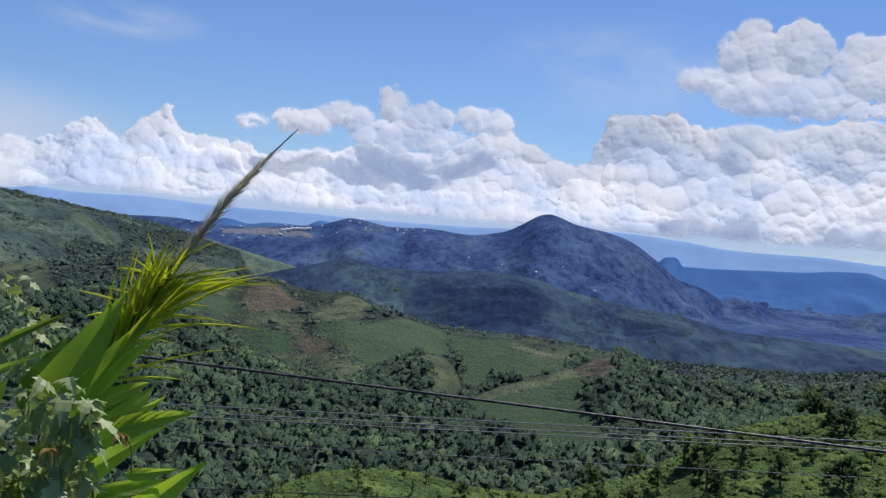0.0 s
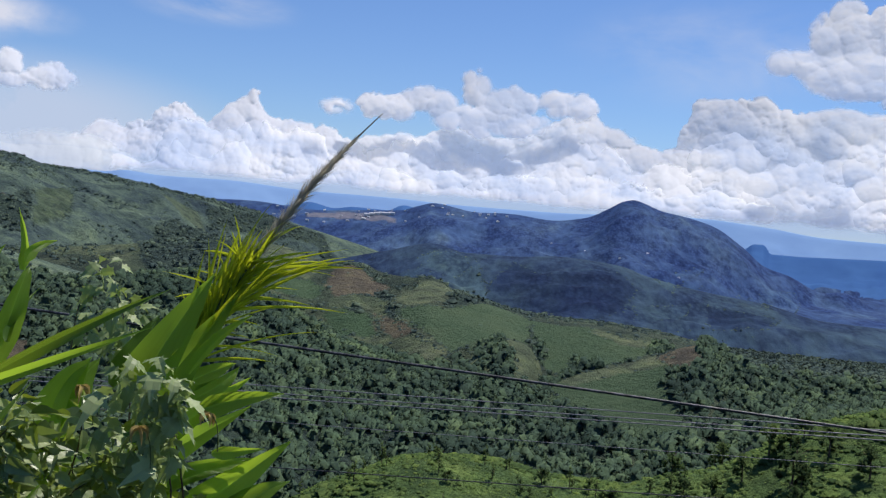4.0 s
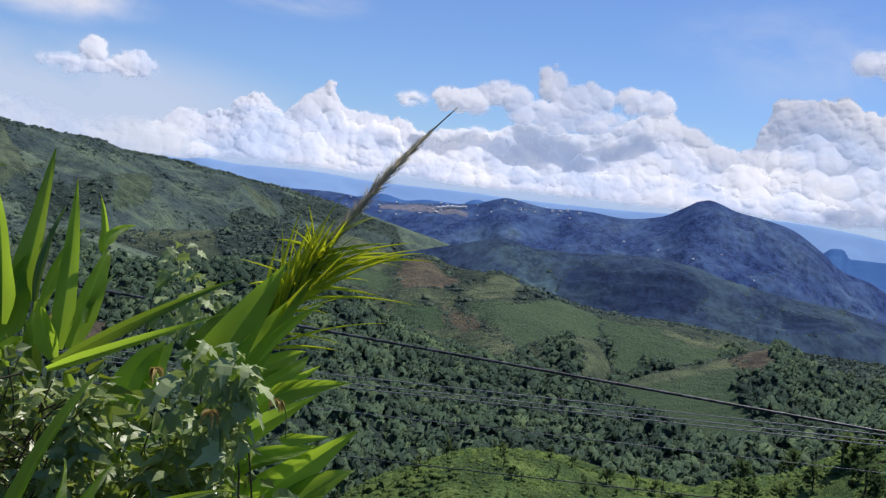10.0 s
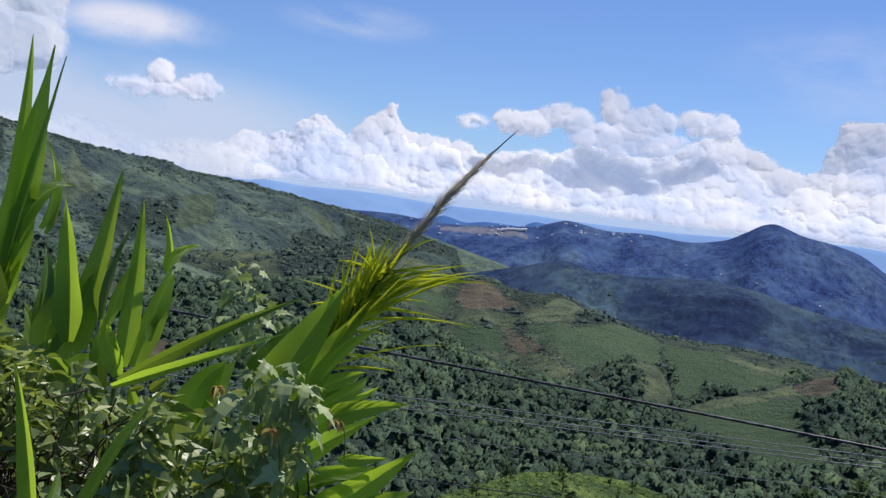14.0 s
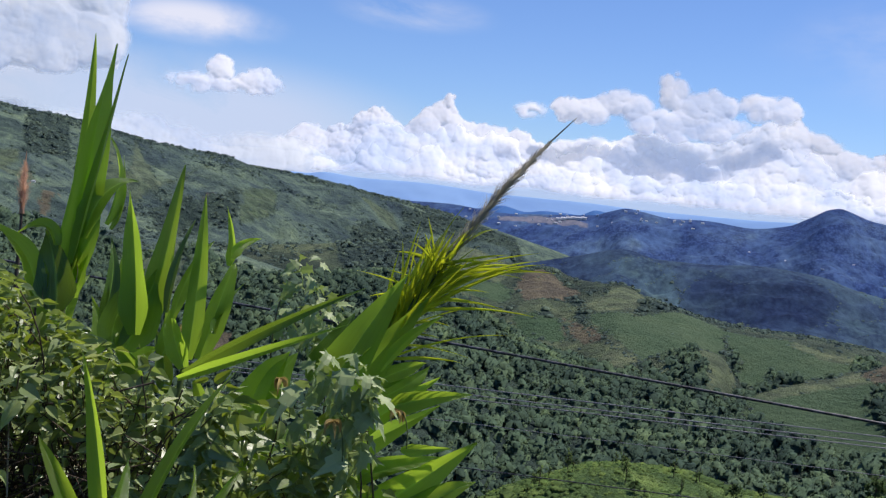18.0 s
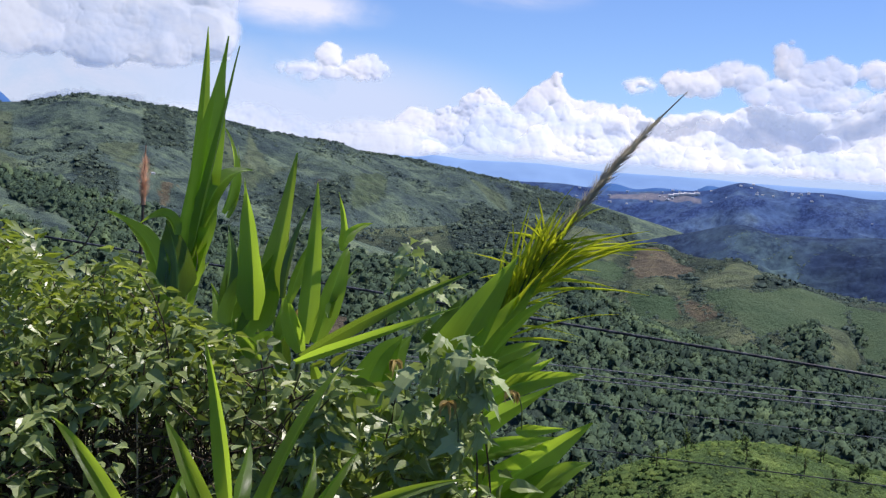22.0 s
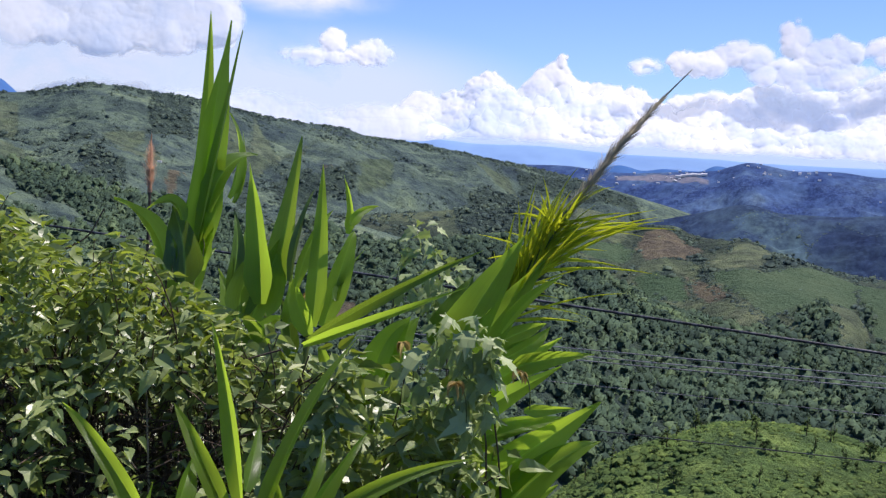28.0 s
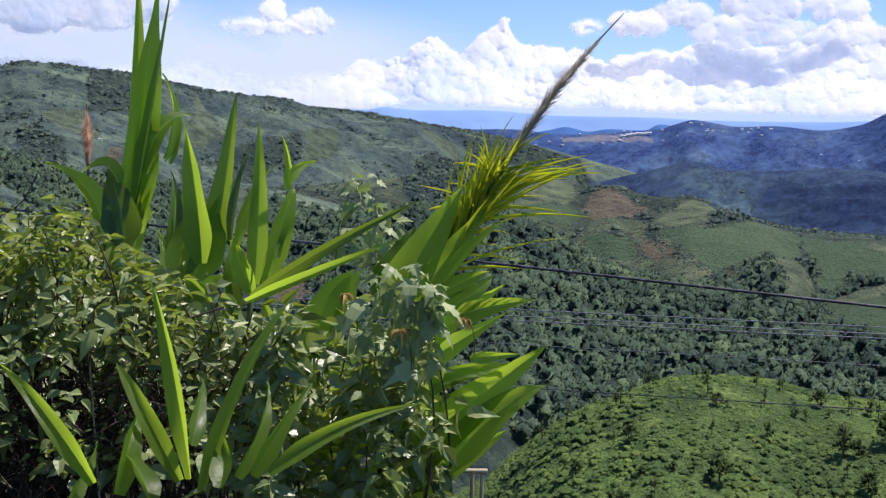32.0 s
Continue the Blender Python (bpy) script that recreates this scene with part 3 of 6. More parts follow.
def lumps(rng, centres, radii, sub, rough=0.25, squash=0.85):
    """Uneven lumps at the centres, joined into arrays."""
    base, f = ICO[sub]
    cos, fs = [], []
    for i, (c, r) in enumerate(zip(centres, radii)):
        q = base * (1 + rough * (rng.rand(len(base), 1) - 0.5) * 2)
        a = rng.rand() * 6.28
        turn = np.array([[math.cos(a), -math.sin(a), 0], [math.sin(a), math.cos(a), 0], [0, 0, 1]])
        cos.append(q @ turn.T * r * np.array([1, 1, squash]) + c)
        fs.append(f + i * len(base))
    return np.concatenate(cos), np.concatenate(fs)


def scatter(name, templates, places, sizes, turns, mats, rng, stretch=None):
    """One joined mesh with a template (points, faces, outward directions) copied to every place; 'tint' differs from tree to tree."""
    pick = rng.randint(len(templates), size=len(places))
    tint = rng.rand(len(places))
    cos, fs, ns, ts, n0 = [], [], [], [], 0
    for k, (co, f, nor) in enumerate(templates):
        m = pick == k
        p, s, t = places[m], sizes[m], turns[m]
        if not len(p):
            continue
        ca, sa = np.cos(t)[:, None], np.sin(t)[:, None]
        x = (co[None, :, 0] * ca - co[None, :, 1] * sa) * s[:, None] + p[:, 0:1]
        y = (co[None, :, 0] * sa + co[None, :, 1] * ca) * s[:, None] + p[:, 1:2]
        up = s if stretch is None else s * stretch[m]
        z = co[None, :, 2] * up[:, None] + p[:, 2:3]
        cos.append(np.stack([x, y, z], -1).reshape(-1, 3))
        nx, ny = nor[None, :, 0] * ca - nor[None, :, 1] * sa, nor[None, :, 0] * sa + nor[None, :, 1] * ca
        ns.append(np.stack([nx, ny, np.broadcast_to(nor[None, :, 2], nx.shape)], -1).reshape(-1, 3))
        ts.append(np.repeat(tint[m], len(co)))
        fs.append((f[None] + (np.arange(len(p)) * len(co))[:, None, None] + n0).reshape(-1, f.shape[1]))
        n0 += len(p) * len(co)
    me = raw_mesh(name, np.concatenate(cos), np.concatenate(fs), mats, True)
    me.attributes.new("tint", "FLOAT", "POINT").data.foreach_set("value", np.concatenate(ts).astype(np.float32))
    me.normals_split_custom_set_from_vertices(np.concatenate(ns).astype(np.float32))
    return me


def facing(co, centre, rng, loose=0.3):
    """Outward directions of the points of a crown, a little disordered."""
    d = co - np.asarray(centre) + rng.randn(*co.shape) * 0.02
    d /= np.linalg.norm(d, axis=1, keepdims=True) + 1e-9
    d = d * 0.6 + rng.randn(*co.shape) * loose + (0, 0, 0.7)
    return d / (np.linalg.norm(d, axis=1, keepdims=True) + 1e-9)


def foliage(name, dark, mid, light, scale, patch=0.018, passing=0.5):
    m, n, l, b = material(name, 0.85, 0.1)
    g = n.new("ShaderNodeNewGeometry")
    per = ramp_node(n, l, attribute(n, "tint"), [(0.0, dark), (0.55, mid), (1.0, light)])
    grain = tuned(n, l, g.outputs["Position"], scale, [(0.3, (0.6, 0.6, 0.6)), (0.7, (1.3, 1.3, 1.2))], 4)
    stand = tuned(n, l, g.outputs["Position"], patch, [(0.36, (0.68, 0.72, 0.8)), (0.5, (1.0, 1.0, 1.0)), (0.66, (1.3, 1.27, 1.12))], 3)
    c = mix_node(n, l, 1.0, mix_node(n, l, 1.0, per.outputs[0], grain, "MULTIPLY"), stand, "MULTIPLY")
    l.new(c, b.inputs["Base Color"])
    t, mx = n.new("ShaderNodeBsdfTranslucent"), n.new("ShaderNodeMixShader")
    l.new(c, t.inputs[0])
    mx.inputs[0].default_value = passing
    l.new(b.outputs[0], mx.inputs[1])
    l.new(t.outputs[0], mx.inputs[2])
    l.new(mx.outputs[0], n["Material Output"].inputs[0])
    return m


# valley and hill crowns have some haze blue mixed into their greens
canopy_mat = foliage("canopy", (0.056, 0.094, 0.070), (0.082, 0.136, 0.092), (0.122, 0.185, 0.106), 0.8, 0.018, 0.3)
tree_mat = foliage("tree_leaves", (0.068, 0.118, 0.045), (0.10, 0.165, 0.058), (0.15, 0.22, 0.075), 1.2, 0.05, 0.5)
hazed_canopy_mat = foliage("hazed_canopy", (0.068, 0.106, 0.104), (0.092, 0.138, 0.12), (0.126, 0.178, 0.132), 0.5, 0.018, 0.28)
scrub_mat = foliage("scrub_leaves", (0.11, 0.19, 0.066), (0.165, 0.26, 0.08), (0.225, 0.32, 0.095), 1.6, 0.05, 0.55)
bark_mat, n, l, b = material("bark", 0.9, 0.1)
l.new(tuned(n, l, n.new("ShaderNodeNewGeometry").outputs["Position"], 6.0, [(0.3, (0.06, 0.045, 0.03)), (0.7, (0.15, 0.12, 0.09))]), b.inputs["Base Color"])

rng = np.random.RandomState(4)


def crown(rng, puffs, sub, wide=0.5, tall=0.75):
    """Crown of a unit-high tree: puffs over a lumpy dome, from 0.25 up."""
    c = []
    for _ in range(puffs):
        a, h = rng.rand() * 6.28, rng.rand()
        rad = wide * math.sqrt(rng.rand()) * (1 - 0.75 * h * h) * 0.8
        c.append((rad * math.cos(a), rad * math.sin(a), 0.2 + 0.7 * h * tall / 0.75))
    c = np.array(c)
    return lumps(rng, c, wide * (1.25 / math.sqrt(puffs)) * (0.45 + 0.35 * rng.rand(puffs)), sub, 0.45, 0.85)


def leafy(rng, sprays, wide, tall, size, lobes=2, solid=1):
    """A far crown: a lumpy core and loose sprays of foliage over several lobes."""
    at = np.array([(0, 0, 0.34), (0.34 * wide, -0.22 * wide, 0.5 * tall), (-0.38 * wide, 0.28 * wide, 0.42 * tall), (0.1 * wide, 0.45 * wide, 0.36), (-0.2 * wide, -0.4 * wide, 0.38)])[:lobes]
    rad = wide * np.array([0.72, 0.52, 0.48, 0.45, 0.45])[:lobes]
    core, f = lumps(rng, at[:solid], rad[:solid] * (1.05 if solid == 1 else 0.92), 1, 0.35 if solid == 1 else 0.6, 0.85)
    nc = np.concatenate([facing(v, c - (0, 0, 0.06), rng, 0.12) for v, c in zip(np.split(core, solid), at)])
    which = rng.randint(lobes, size=sprays)
    a, u = rng.rand(sprays) * 6.28, rng.rand(sprays) * 1.35 - 0.35
    q = np.sqrt(np.clip(1 - u * u, 0, 1))
    out = np.stack([q * np.cos(a), q * np.sin(a), u], -1)
    c = at[which] + out * rad[which][:, None] * (0.85 + 0.35 * rng.rand(sprays, 1)) * (1, 1, 0.9)
    d1, d2 = rng.randn(sprays, 3), rng.randn(sprays, 3)
    d1 -= out * (d1 * out).sum(1, keepdims=True) * 0.6
    d2 -= out * (d2 * out).sum(1, keepdims=True) * 0.6
    tri = np.stack([c - d1 * size * 0.5, c + d1 * size * 0.5, c + d2 * size], 1).reshape(-1, 3)
    ns = np.repeat(out + rng.randn(sprays, 3) * 0.25 + (0, 0, 0.7), 3, axis=0)
    ns /= np.linalg.norm(ns, axis=1, keepdims=True)
    return np.concatenate([core, tri]), np.concatenate([f, np.arange(3 * sprays).reshape(-1, 3) + len(core)]), np.concatenate([nc, ns])


def spot(az, r):
    a = np.radians(az)
    return np.stack([r * np.sin(a), r * np.cos(a), height(az, r)], -1)


def sprinkle(rng, count, az0, az1, r0, r1):
    az = az0 + (az1 - az0) * rng.rand(count)
    r = np.sqrt(r0 * r0 + (r1 * r1 - r0 * r0) * rng.rand(count))
    z, w = height(az, r, True)
    a = np.radians(az)
    return np.stack([r * np.sin(a), r * np.cos(a), z], -1), w, r, az


FOREST_CROWNS = [leafy(rng, 40, 0.46 + 0.14 * rng.rand(), 0.9 + 0.6 * rng.rand(), 0.095, 3 + i % 3, 2) for i in range(10)]
SMALL_CROWNS = [leafy(rng, 18, 0.5 + 0.1 * rng.rand(), 0.8, 0.17, 2) for _ in range(6)]



def tuft(rng):
    """A low clump of scrub: one small lump with upright leaf sprays."""
    co, f, nor = leafy(rng, 6, 0.5, 0.5, 0.17, 1)
    return co * (1, 1, 0.55) - (0, 0, 0.06), f, nor * (0.6, 0.6, 1)


TUFTS = [tuft(rng) for _ in range(6)]

# the forest on the slope beyond the knolls, and the woods between the fields
p, w, r, az = sprinkle(rng, 21000, -47, 28, 340, 740)
kind, _ = cover_map(p[:, 0], p[:, 1])
open_land, woods = np.isin(kind, ("crop", "pasture", "soil")).astype(float), (kind == "wood").astype(float)
thick = fractal(p[:, 0], p[:, 1], 45, 3, 31)
forest = np.isin(w, (LAYER["forest"], -1)) | ((w == LAYER["spur_left"]) & (thick > -0.45)) | (woods > 0)
forest |= (w == LAYER["fields"]) & (az > 9.5) & (thick > -0.5)
forest |= np.isin(w, (LAYER["field_hill"], LAYER["field_knob"], LAYER["fields"])) & (p[:, 1] < 620)
forest |= (w == LAYER["field_hill"]) & (az > 9.5)
forest &= (open_land < 0.5) | (woods > 0)
p, r = p[forest], r[forest]
tree_size = 3.7 + 5.2 * rng.rand(len(p)) ** 2.4
tagged(new("forest", scatter("forest", FOREST_CROWNS, p - (0, 0, 1.1), tree_size, rng.rand(len(p)) * 6.28, [canopy_mat], rng, 0.8 + 0.5 * rng.rand(len(p)))),
       "dense dark green valley forest of round crowns", "forest", kind="stuff")

# woods and single shrubs on the field hill and the big left hill
p, w, r, az = sprinkle(rng, 44000, -47, 28, 700, 1990)
kind, _ = cover_map(p[:, 0], p[:, 1])
open_land, woods = np.isin(kind, ("crop", "pasture", "soil")).astype(float), (kind == "wood").astype(float)
thick = fractal(p[:, 0], p[:, 1], 60, 4, 33)
luck = rng.rand(len(p))
keep = (woods > 0) & (luck < 0.75) & (w != LAYER["mid"])
keep |= (open_land < 0.5) & np.isin(w, (LAYER["left_hill"], LAYER["spur_left"], LAYER["fields"], LAYER["soil_hill"], LAYER["patch_hill"])) & (luck < np.clip(0.15 + 0.8 * thick, 0.07, 0.75))
keep |= (open_land > 0.5) & (luck < 0.012)
p, r = p[keep], r[keep]
size = (3.0 + 4.5 * rng.rand(len(p)) ** 1.8) * np.where(woods[keep] > 0, 1.35, 1.0)
# the wooded skyline of the big hill
ca = rng.uniform(-47, -13, 1500)
ca = ca[fbm(ca, ca * 0, 1.6, 3, 71) > -0.25]
cr = curve(ca, CRESTS["left_hill"][1]) + rng.normal(-14, 16, len(ca))
p = np.concatenate([p, spot(ca, cr)])
size = np.concatenate([size, 3.5 + 5.5 * rng.rand(len(ca)) ** 2])
# the woods that run on behind the forest towards the foot of the ridge
q, w, _, _ = sprinkle(rng, 9500, 9.5, 28, 725, 1120)
q = q[np.isin(w, (LAYER["fields"], -1)) & (fractal(q[:, 0], q[:, 1], 45, 3, 31) > -0.75)]
p = np.concatenate([p, q])
size = np.concatenate([size, 4.5 + 4.5 * rng.rand(len(q)) ** 2])
# hedges and bushes along the borders of the plots
edge = []
for kind, _, poly in COVER:
    for (x1, y1), (x2, y2) in zip(poly, poly[1:] + poly[:1]):
        ln = math.hypot(x2 - x1, y2 - y1)
        gap = rng.rand() * 0.8
        for t in np.arange(0, 1, 4.0 / ln):
            if rng.rand() > gap:
                edge.append((x1 + (x2 - x1) * t + rng.randn() * 1.5, y1 + (y2 - y1) * t + rng.randn() * 1.5))
edge = np.array(edge)
ea, er = np.degrees(np.arctan2(edge[:, 0], edge[:, 1])), np.hypot(edge[:, 0], edge[:, 1])
p = np.concatenate([p, np.stack([edge[:, 0], edge[:, 1], height(ea, er)], -1)])
size = np.concatenate([size, 1.6 + 2.2 * rng.rand(len(edge))])
tagged(new("hill_woods", scatter("hill_woods", SMALL_CROWNS, p - (0, 0, 0.8), size, rng.rand(len(p)) * 6.28, [hazed_canopy_mat], rng, np.full(len(p), 0.65))),
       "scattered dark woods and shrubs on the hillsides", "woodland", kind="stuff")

# low scrub on the sunny knolls
p, w, r, az = sprinkle(rng, 16500, -17, 26.5, 140, 290)
keep = np.isin(w, (LAYER["knoll_mid"], LAYER["knoll_right"]))
p, r = p[keep], r[keep]
dense = fbm(p[:, 0], p[:, 1], 22, 3, 37)
size = (0.8 + 2.0 * rng.rand(len(p)) ** 2.2) * np.clip(1.0 + 1.1 * dense, 0.35, 2.0)
tagged(new("knoll_scrub", scatter("knoll_scrub", TUFTS, p - (0, 0, 0.1), size, rng.rand(len(p)) * 6.28, [scrub_mat], rng)),
       "low bright green scrub and crops on the knolls", "scrub", kind="stuff")



# single trees on and below the knolls
def tree_kind(seed, puffs, wide, tall, thin):
    """Meshes of a unit tree: a tapered trunk with limbs, and a ragged crown of clumps and loose sprays."""
    rng = np.random.RandomState(seed)
    cs, fs, n0 = [], [], 0
    paths = [(np.array([(0, 0, -0.05), (0.02, 0.01, 0.3), (-0.01, 0.02, 0.62), (0.0, 0.0, 0.85)]), 0.03 * thin)]
    for i in range(5):
        a, h = rng.rand() * 6.28, 0.35 + 0.4 * rng.rand()
        e = np.array((math.cos(a), math.sin(a), 0.55)) * wide * 0.8
        paths.append((np.array([(0.0, 0.01, h), (e[0] * 0.5, e[1] * 0.5, h + e[2] * 0.4), (e[0], e[1], h + e[2])]), 0.012 * thin))
    for pts, rad in paths:
        k = 5
        for i, q in enumerate(pts):
            rr = rad * (1 - 0.6 * i / (len(pts) - 1))
            cs += [(q[0] + rr * math.cos(t), q[1] + rr * math.sin(t), q[2]) for t in np.linspace(0, 6.283, k, endpoint=False)]
        for i in range(len(pts) - 1):
            fs += [(n0 + i * k + j, n0 + i * k + (j + 1) % k, n0 + (i + 1) * k + (j + 1) % k, n0 + (i + 1) * k + j) for j in range(k)]
        n0 += k * len(pts)
    trunk = raw_mesh("trunk", cs, fs, [bark_mat], True)
    co, f = crown(rng, puffs, 1, wide, tall)
    m = 420
    c = co[rng.randint(len(co), size=m)] * (1.0 + 0.12 * rng.rand(m, 1))
    d = rng.randn(m, 2, 3) * 0.036 * wide / 0.4
    spray = np.stack([c, c + d[:, 0], c + d[:, 1]], 1).reshape(-1, 3)
    f = np.concatenate([f, np.arange(3 * m).reshape(-1, 3) + len(co)])
    co = np.concatenate([co, spray])
    me = raw_mesh("crown", co, f, [tree_mat], True)
    me.attributes.new("tint", "FLOAT", "POINT").data.foreach_set("value", np.full(len(co), rng.rand(), np.float32))
    me.normals_split_custom_set_from_vertices(facing(co, (0, 0, 0.45), rng, 0.35).astype(np.float32))
    return trunk, me


TREES = [tree_kind(51, 22, 0.46, 0.75, 1.0), tree_kind(52, 26, 0.55, 0.7, 1.1), tree_kind(53, 12, 0.24, 0.8, 0.8), tree_kind(54, 9, 0.19, 0.7, 0.7)]


def tree(kind, az, r, size, label):
    e = new("tree")
    e.empty_display_size = 0.5
    e.location = spot(np.array([az]), np.array([r]))[0]
    e.rotation_euler[2] = (az * 7.3) % 6.28
    e.scale = (size, size, size)
    for name, me in zip(("trunk", "crown"), TREES[kind]):
        ob = new(name, me)
        ob.parent = e
    return tagged(e, label, "tree", "trees on the knolls")


BROAD, SLIM = "dark round-crowned tree standing on the green knoll", "slim young tree standing on the green knoll"
rng = np.random.RandomState(61)
for az, r, size in ((19.6, 272, 9.5), (13.4, 232, 8.0), (16.2, 225, 7.0), (22.8, 262, 8.5), (21.0, 240, 6.5), (10.8, 215, 7.5), (12.2, 225, 6.0), (24.6, 250, 9), (3.4, 200, 6.0), (-7.4, 196, 3.6), (-2.6, 180, 5.0), (5.6, 205, 6.5), (8.6, 205, 7.0), (14.6, 215, 7.5), (18.2, 215, 7.0), (26.4, 255, 8.0)):
    tree(int(rng.randint(2)), az, r, size, BROAD)
for k in range(30):
    az, r = 8.5 + 19 * rng.rand(), 165 + 90 * rng.rand()
    tree(int(rng.randint(2)), az, r, 3.0 + 3.4 * rng.rand() ** 1.5, "bushy dark green tree among bright scrub")
for k in range(44):
    tree(int(rng.randint(2)), -12 + 20 * rng.rand(), 150 + 72 * rng.rand() ** 0.8, 1.6 + 2.2 * rng.rand() ** 1.5, "low bushy tree among bright scrub on the knoll")
for k in range(60):
    az = -13 + 38 * rng.rand()
    r = (215 + 18 * rng.rand()) if rng.rand() < 0.5 else 165 + 60 * rng.rand()
    tree(2 + int(rng.randint(2)), az, r, 2.4 + 2.6 * rng.rand(), SLIM)

# the far town on the ridge and farmhouses on the slopes
white_mat, n, l, b = material("whitewash", 0.8, 0.2)
l.new(tuned(n, l, n.new("ShaderNodeNewGeometry").outputs["Position"], 0.4, [(0.3, (0.62, 0.61, 0.58)), (0.7, (0.8, 0.79, 0.76))]), b.inputs["Base Color"])
roof_mat, n, l, b = material("sheet_roof", 0.45, 0.4)
l.new(tuned(n, l, n.new("ShaderNodeNewGeometry").outputs["Position"], 0.3, [(0.3, (0.5, 0.5, 0.52)), (0.7, (0.75, 0.75, 0.76))]), b.inputs["Base Color"])
wall_me = raw_mesh("wall", [(x, y, z) for z in (-0.6, 0.5) for x, y in ((-1, -0.6), (1, -0.6), (1, 0.6), (-1, 0.6))], [(0, 1, 5, 4), (1, 2, 6, 5), (2, 3, 7, 6), (3, 0, 4, 7)], [white_mat])
roof_me = raw_mesh("roof", [(-1.1, -0.75, 0.46), (1.1, -0.75, 0.46), (1.1, 0.0, 0.85), (-1.1, 0.0, 0.85), (-1.1, 0.75, 0.46), (1.1, 0.75, 0.46)], [(0, 1, 2, 3), (3, 2, 5, 4)], [roof_mat])


def house(az, r, size, turn, label):
    e = new("house")
    e.location = spot(np.array([az]), np.array([r]))[0] + np.array((0, 0, 0.5 * size))
    e.rotation_euler[2] = turn
    e.scale = (size, size, size * 0.8)
    for name, me in (("wall", wall_me), ("roof", roof_me)):
        ob = new(name, me)
        ob.parent = e
    return tagged(e, label, "house", "houses on the ridge")


for k in range(40):
    az = -13.5 + 12.5 * rng.rand()
    house(az, 2560 + 230 * rng.rand() ** 0.6, 2.0 + 1.6 * rng.rand(), -0.4 + 0.8 * rng.rand(), "small white house in the far ridge town")
for k in range(6):
    house(-8.4 + 0.26 * k, 2690 + 4 * k, 6.4, 0.05, "long white shed on the far ridge")
for az, r in ((-42.6, 1180), (-37.6, 1120), (-36.2, 1130), (-35.2, 1170), (3.2, 2300), (6.4, 2250), (8.1, 2000), (9.5, 2150), (11.6, 1900), (13.2, 1850), (5.0, 2100), (1.4, 2400)):
    house(az, r, 2.0, 0.3, "lone white farmhouse on the mountain slope")

# ---- clouds: billowed bodies far behind the mountains, thinning to nothing at their edges ----
def cloud_material(name, tone, glow):
    m = bpy.data.materials.new(name)
    m.use_nodes = True
    n, l = m.node_tree.nodes, m.node_tree.links
    n.remove(n["Principled BSDF"])
    g = n.new("ShaderNodeNewGeometry").outputs["Position"]
    # broad blue-grey patches paint the shade between the cloud heads into the colour
    c = tuned(n, l, g, 0.0032, [(0.36, tuple(v * k for v, k in zip(tone, (0.74, 0.82, 0.94)))), (0.5, tuple(v * k for v, k in zip(tone, (0.92, 0.95, 1.0)))), (0.58, tone)], 5, 0.3)
    dif, tra, mx = n.new("ShaderNodeBsdfDiffuse"), n.new("ShaderNodeBsdfTranslucent"), n.new("ShaderNodeMixShader")
    mx.inputs[0].default_value = 0.42
    for sh, slot in ((dif, 1), (tra, 2)):
        l.new(c, sh.inputs[0])
        l.new(sh.outputs[0], mx.inputs[slot])
    # added glow in place of sunlight scattered inside the cloud
    em, add = n.new("ShaderNodeEmission"), n.new("ShaderNodeAddShader")
    l.new(mix_node(n, l, 1.0, c, (0.93, 0.97, 1.0), "MULTIPLY"), em.inputs[0])
    em.inputs[1].default_value = glow
    l.new(mx.outputs[0], add.inputs[0])
    l.new(em.outputs[0], add.inputs[1])
    tr, veil_mix = n.new("ShaderNodeBsdfTransparent"), n.new("ShaderNodeMixShader")
    l.new(attribute(n, "opacity"), veil_mix.inputs[0])
    l.new(tr.outputs[0], veil_mix.inputs[1])
    l.new(add.outputs[0], veil_mix.inputs[2])
    l.new(veil_mix.outputs[0], n["Material Output"].inputs[0])
    return m


cloud_mat = cloud_material("cloud", (0.74, 0.735, 0.725), 0.35)
# dimmer copy of the cloud, its inner shade put into tone and glow
shaded_cloud_mat = cloud_material("shaded_cloud", (0.58, 0.60, 0.60), 0.40)
FAR = 4780.0
DEG = FAR * math.pi / 180
HEAP = "heaped white cumulus cloud above the far mountains"


def billow(x, y, cell, seed):
    """Heads like a cauliflower's: the highest of many round bumps, 0 to about 1."""
    rng = np.random.RandomState(seed)
    jx, jy, jr = rng.rand(64, 64), rng.rand(64, 64), 0.55 + 0.5 * rng.rand(64, 64)
    u, v = x / cell, y / cell
    i, j = np.floor(u).astype(int), np.floor(v).astype(int)
    best = np.zeros_like(u)
    for di in (-1, 0, 1):
        for dj in (-1, 0, 1):
            p, q = (i + di) % 64, (j + dj) % 64
            d2 = (u - i - di - jx[p, q]) ** 2 + (v - j - dj - jy[p, q]) ** 2
            best = np.maximum(best, np.sqrt(np.maximum(jr[p, q] ** 2 - d2, 0)))
    return best


def smooth(a, b, v):
    t = np.clip((v - a) / (b - a), 0, 1)
    return t * t * (3 - 2 * t)


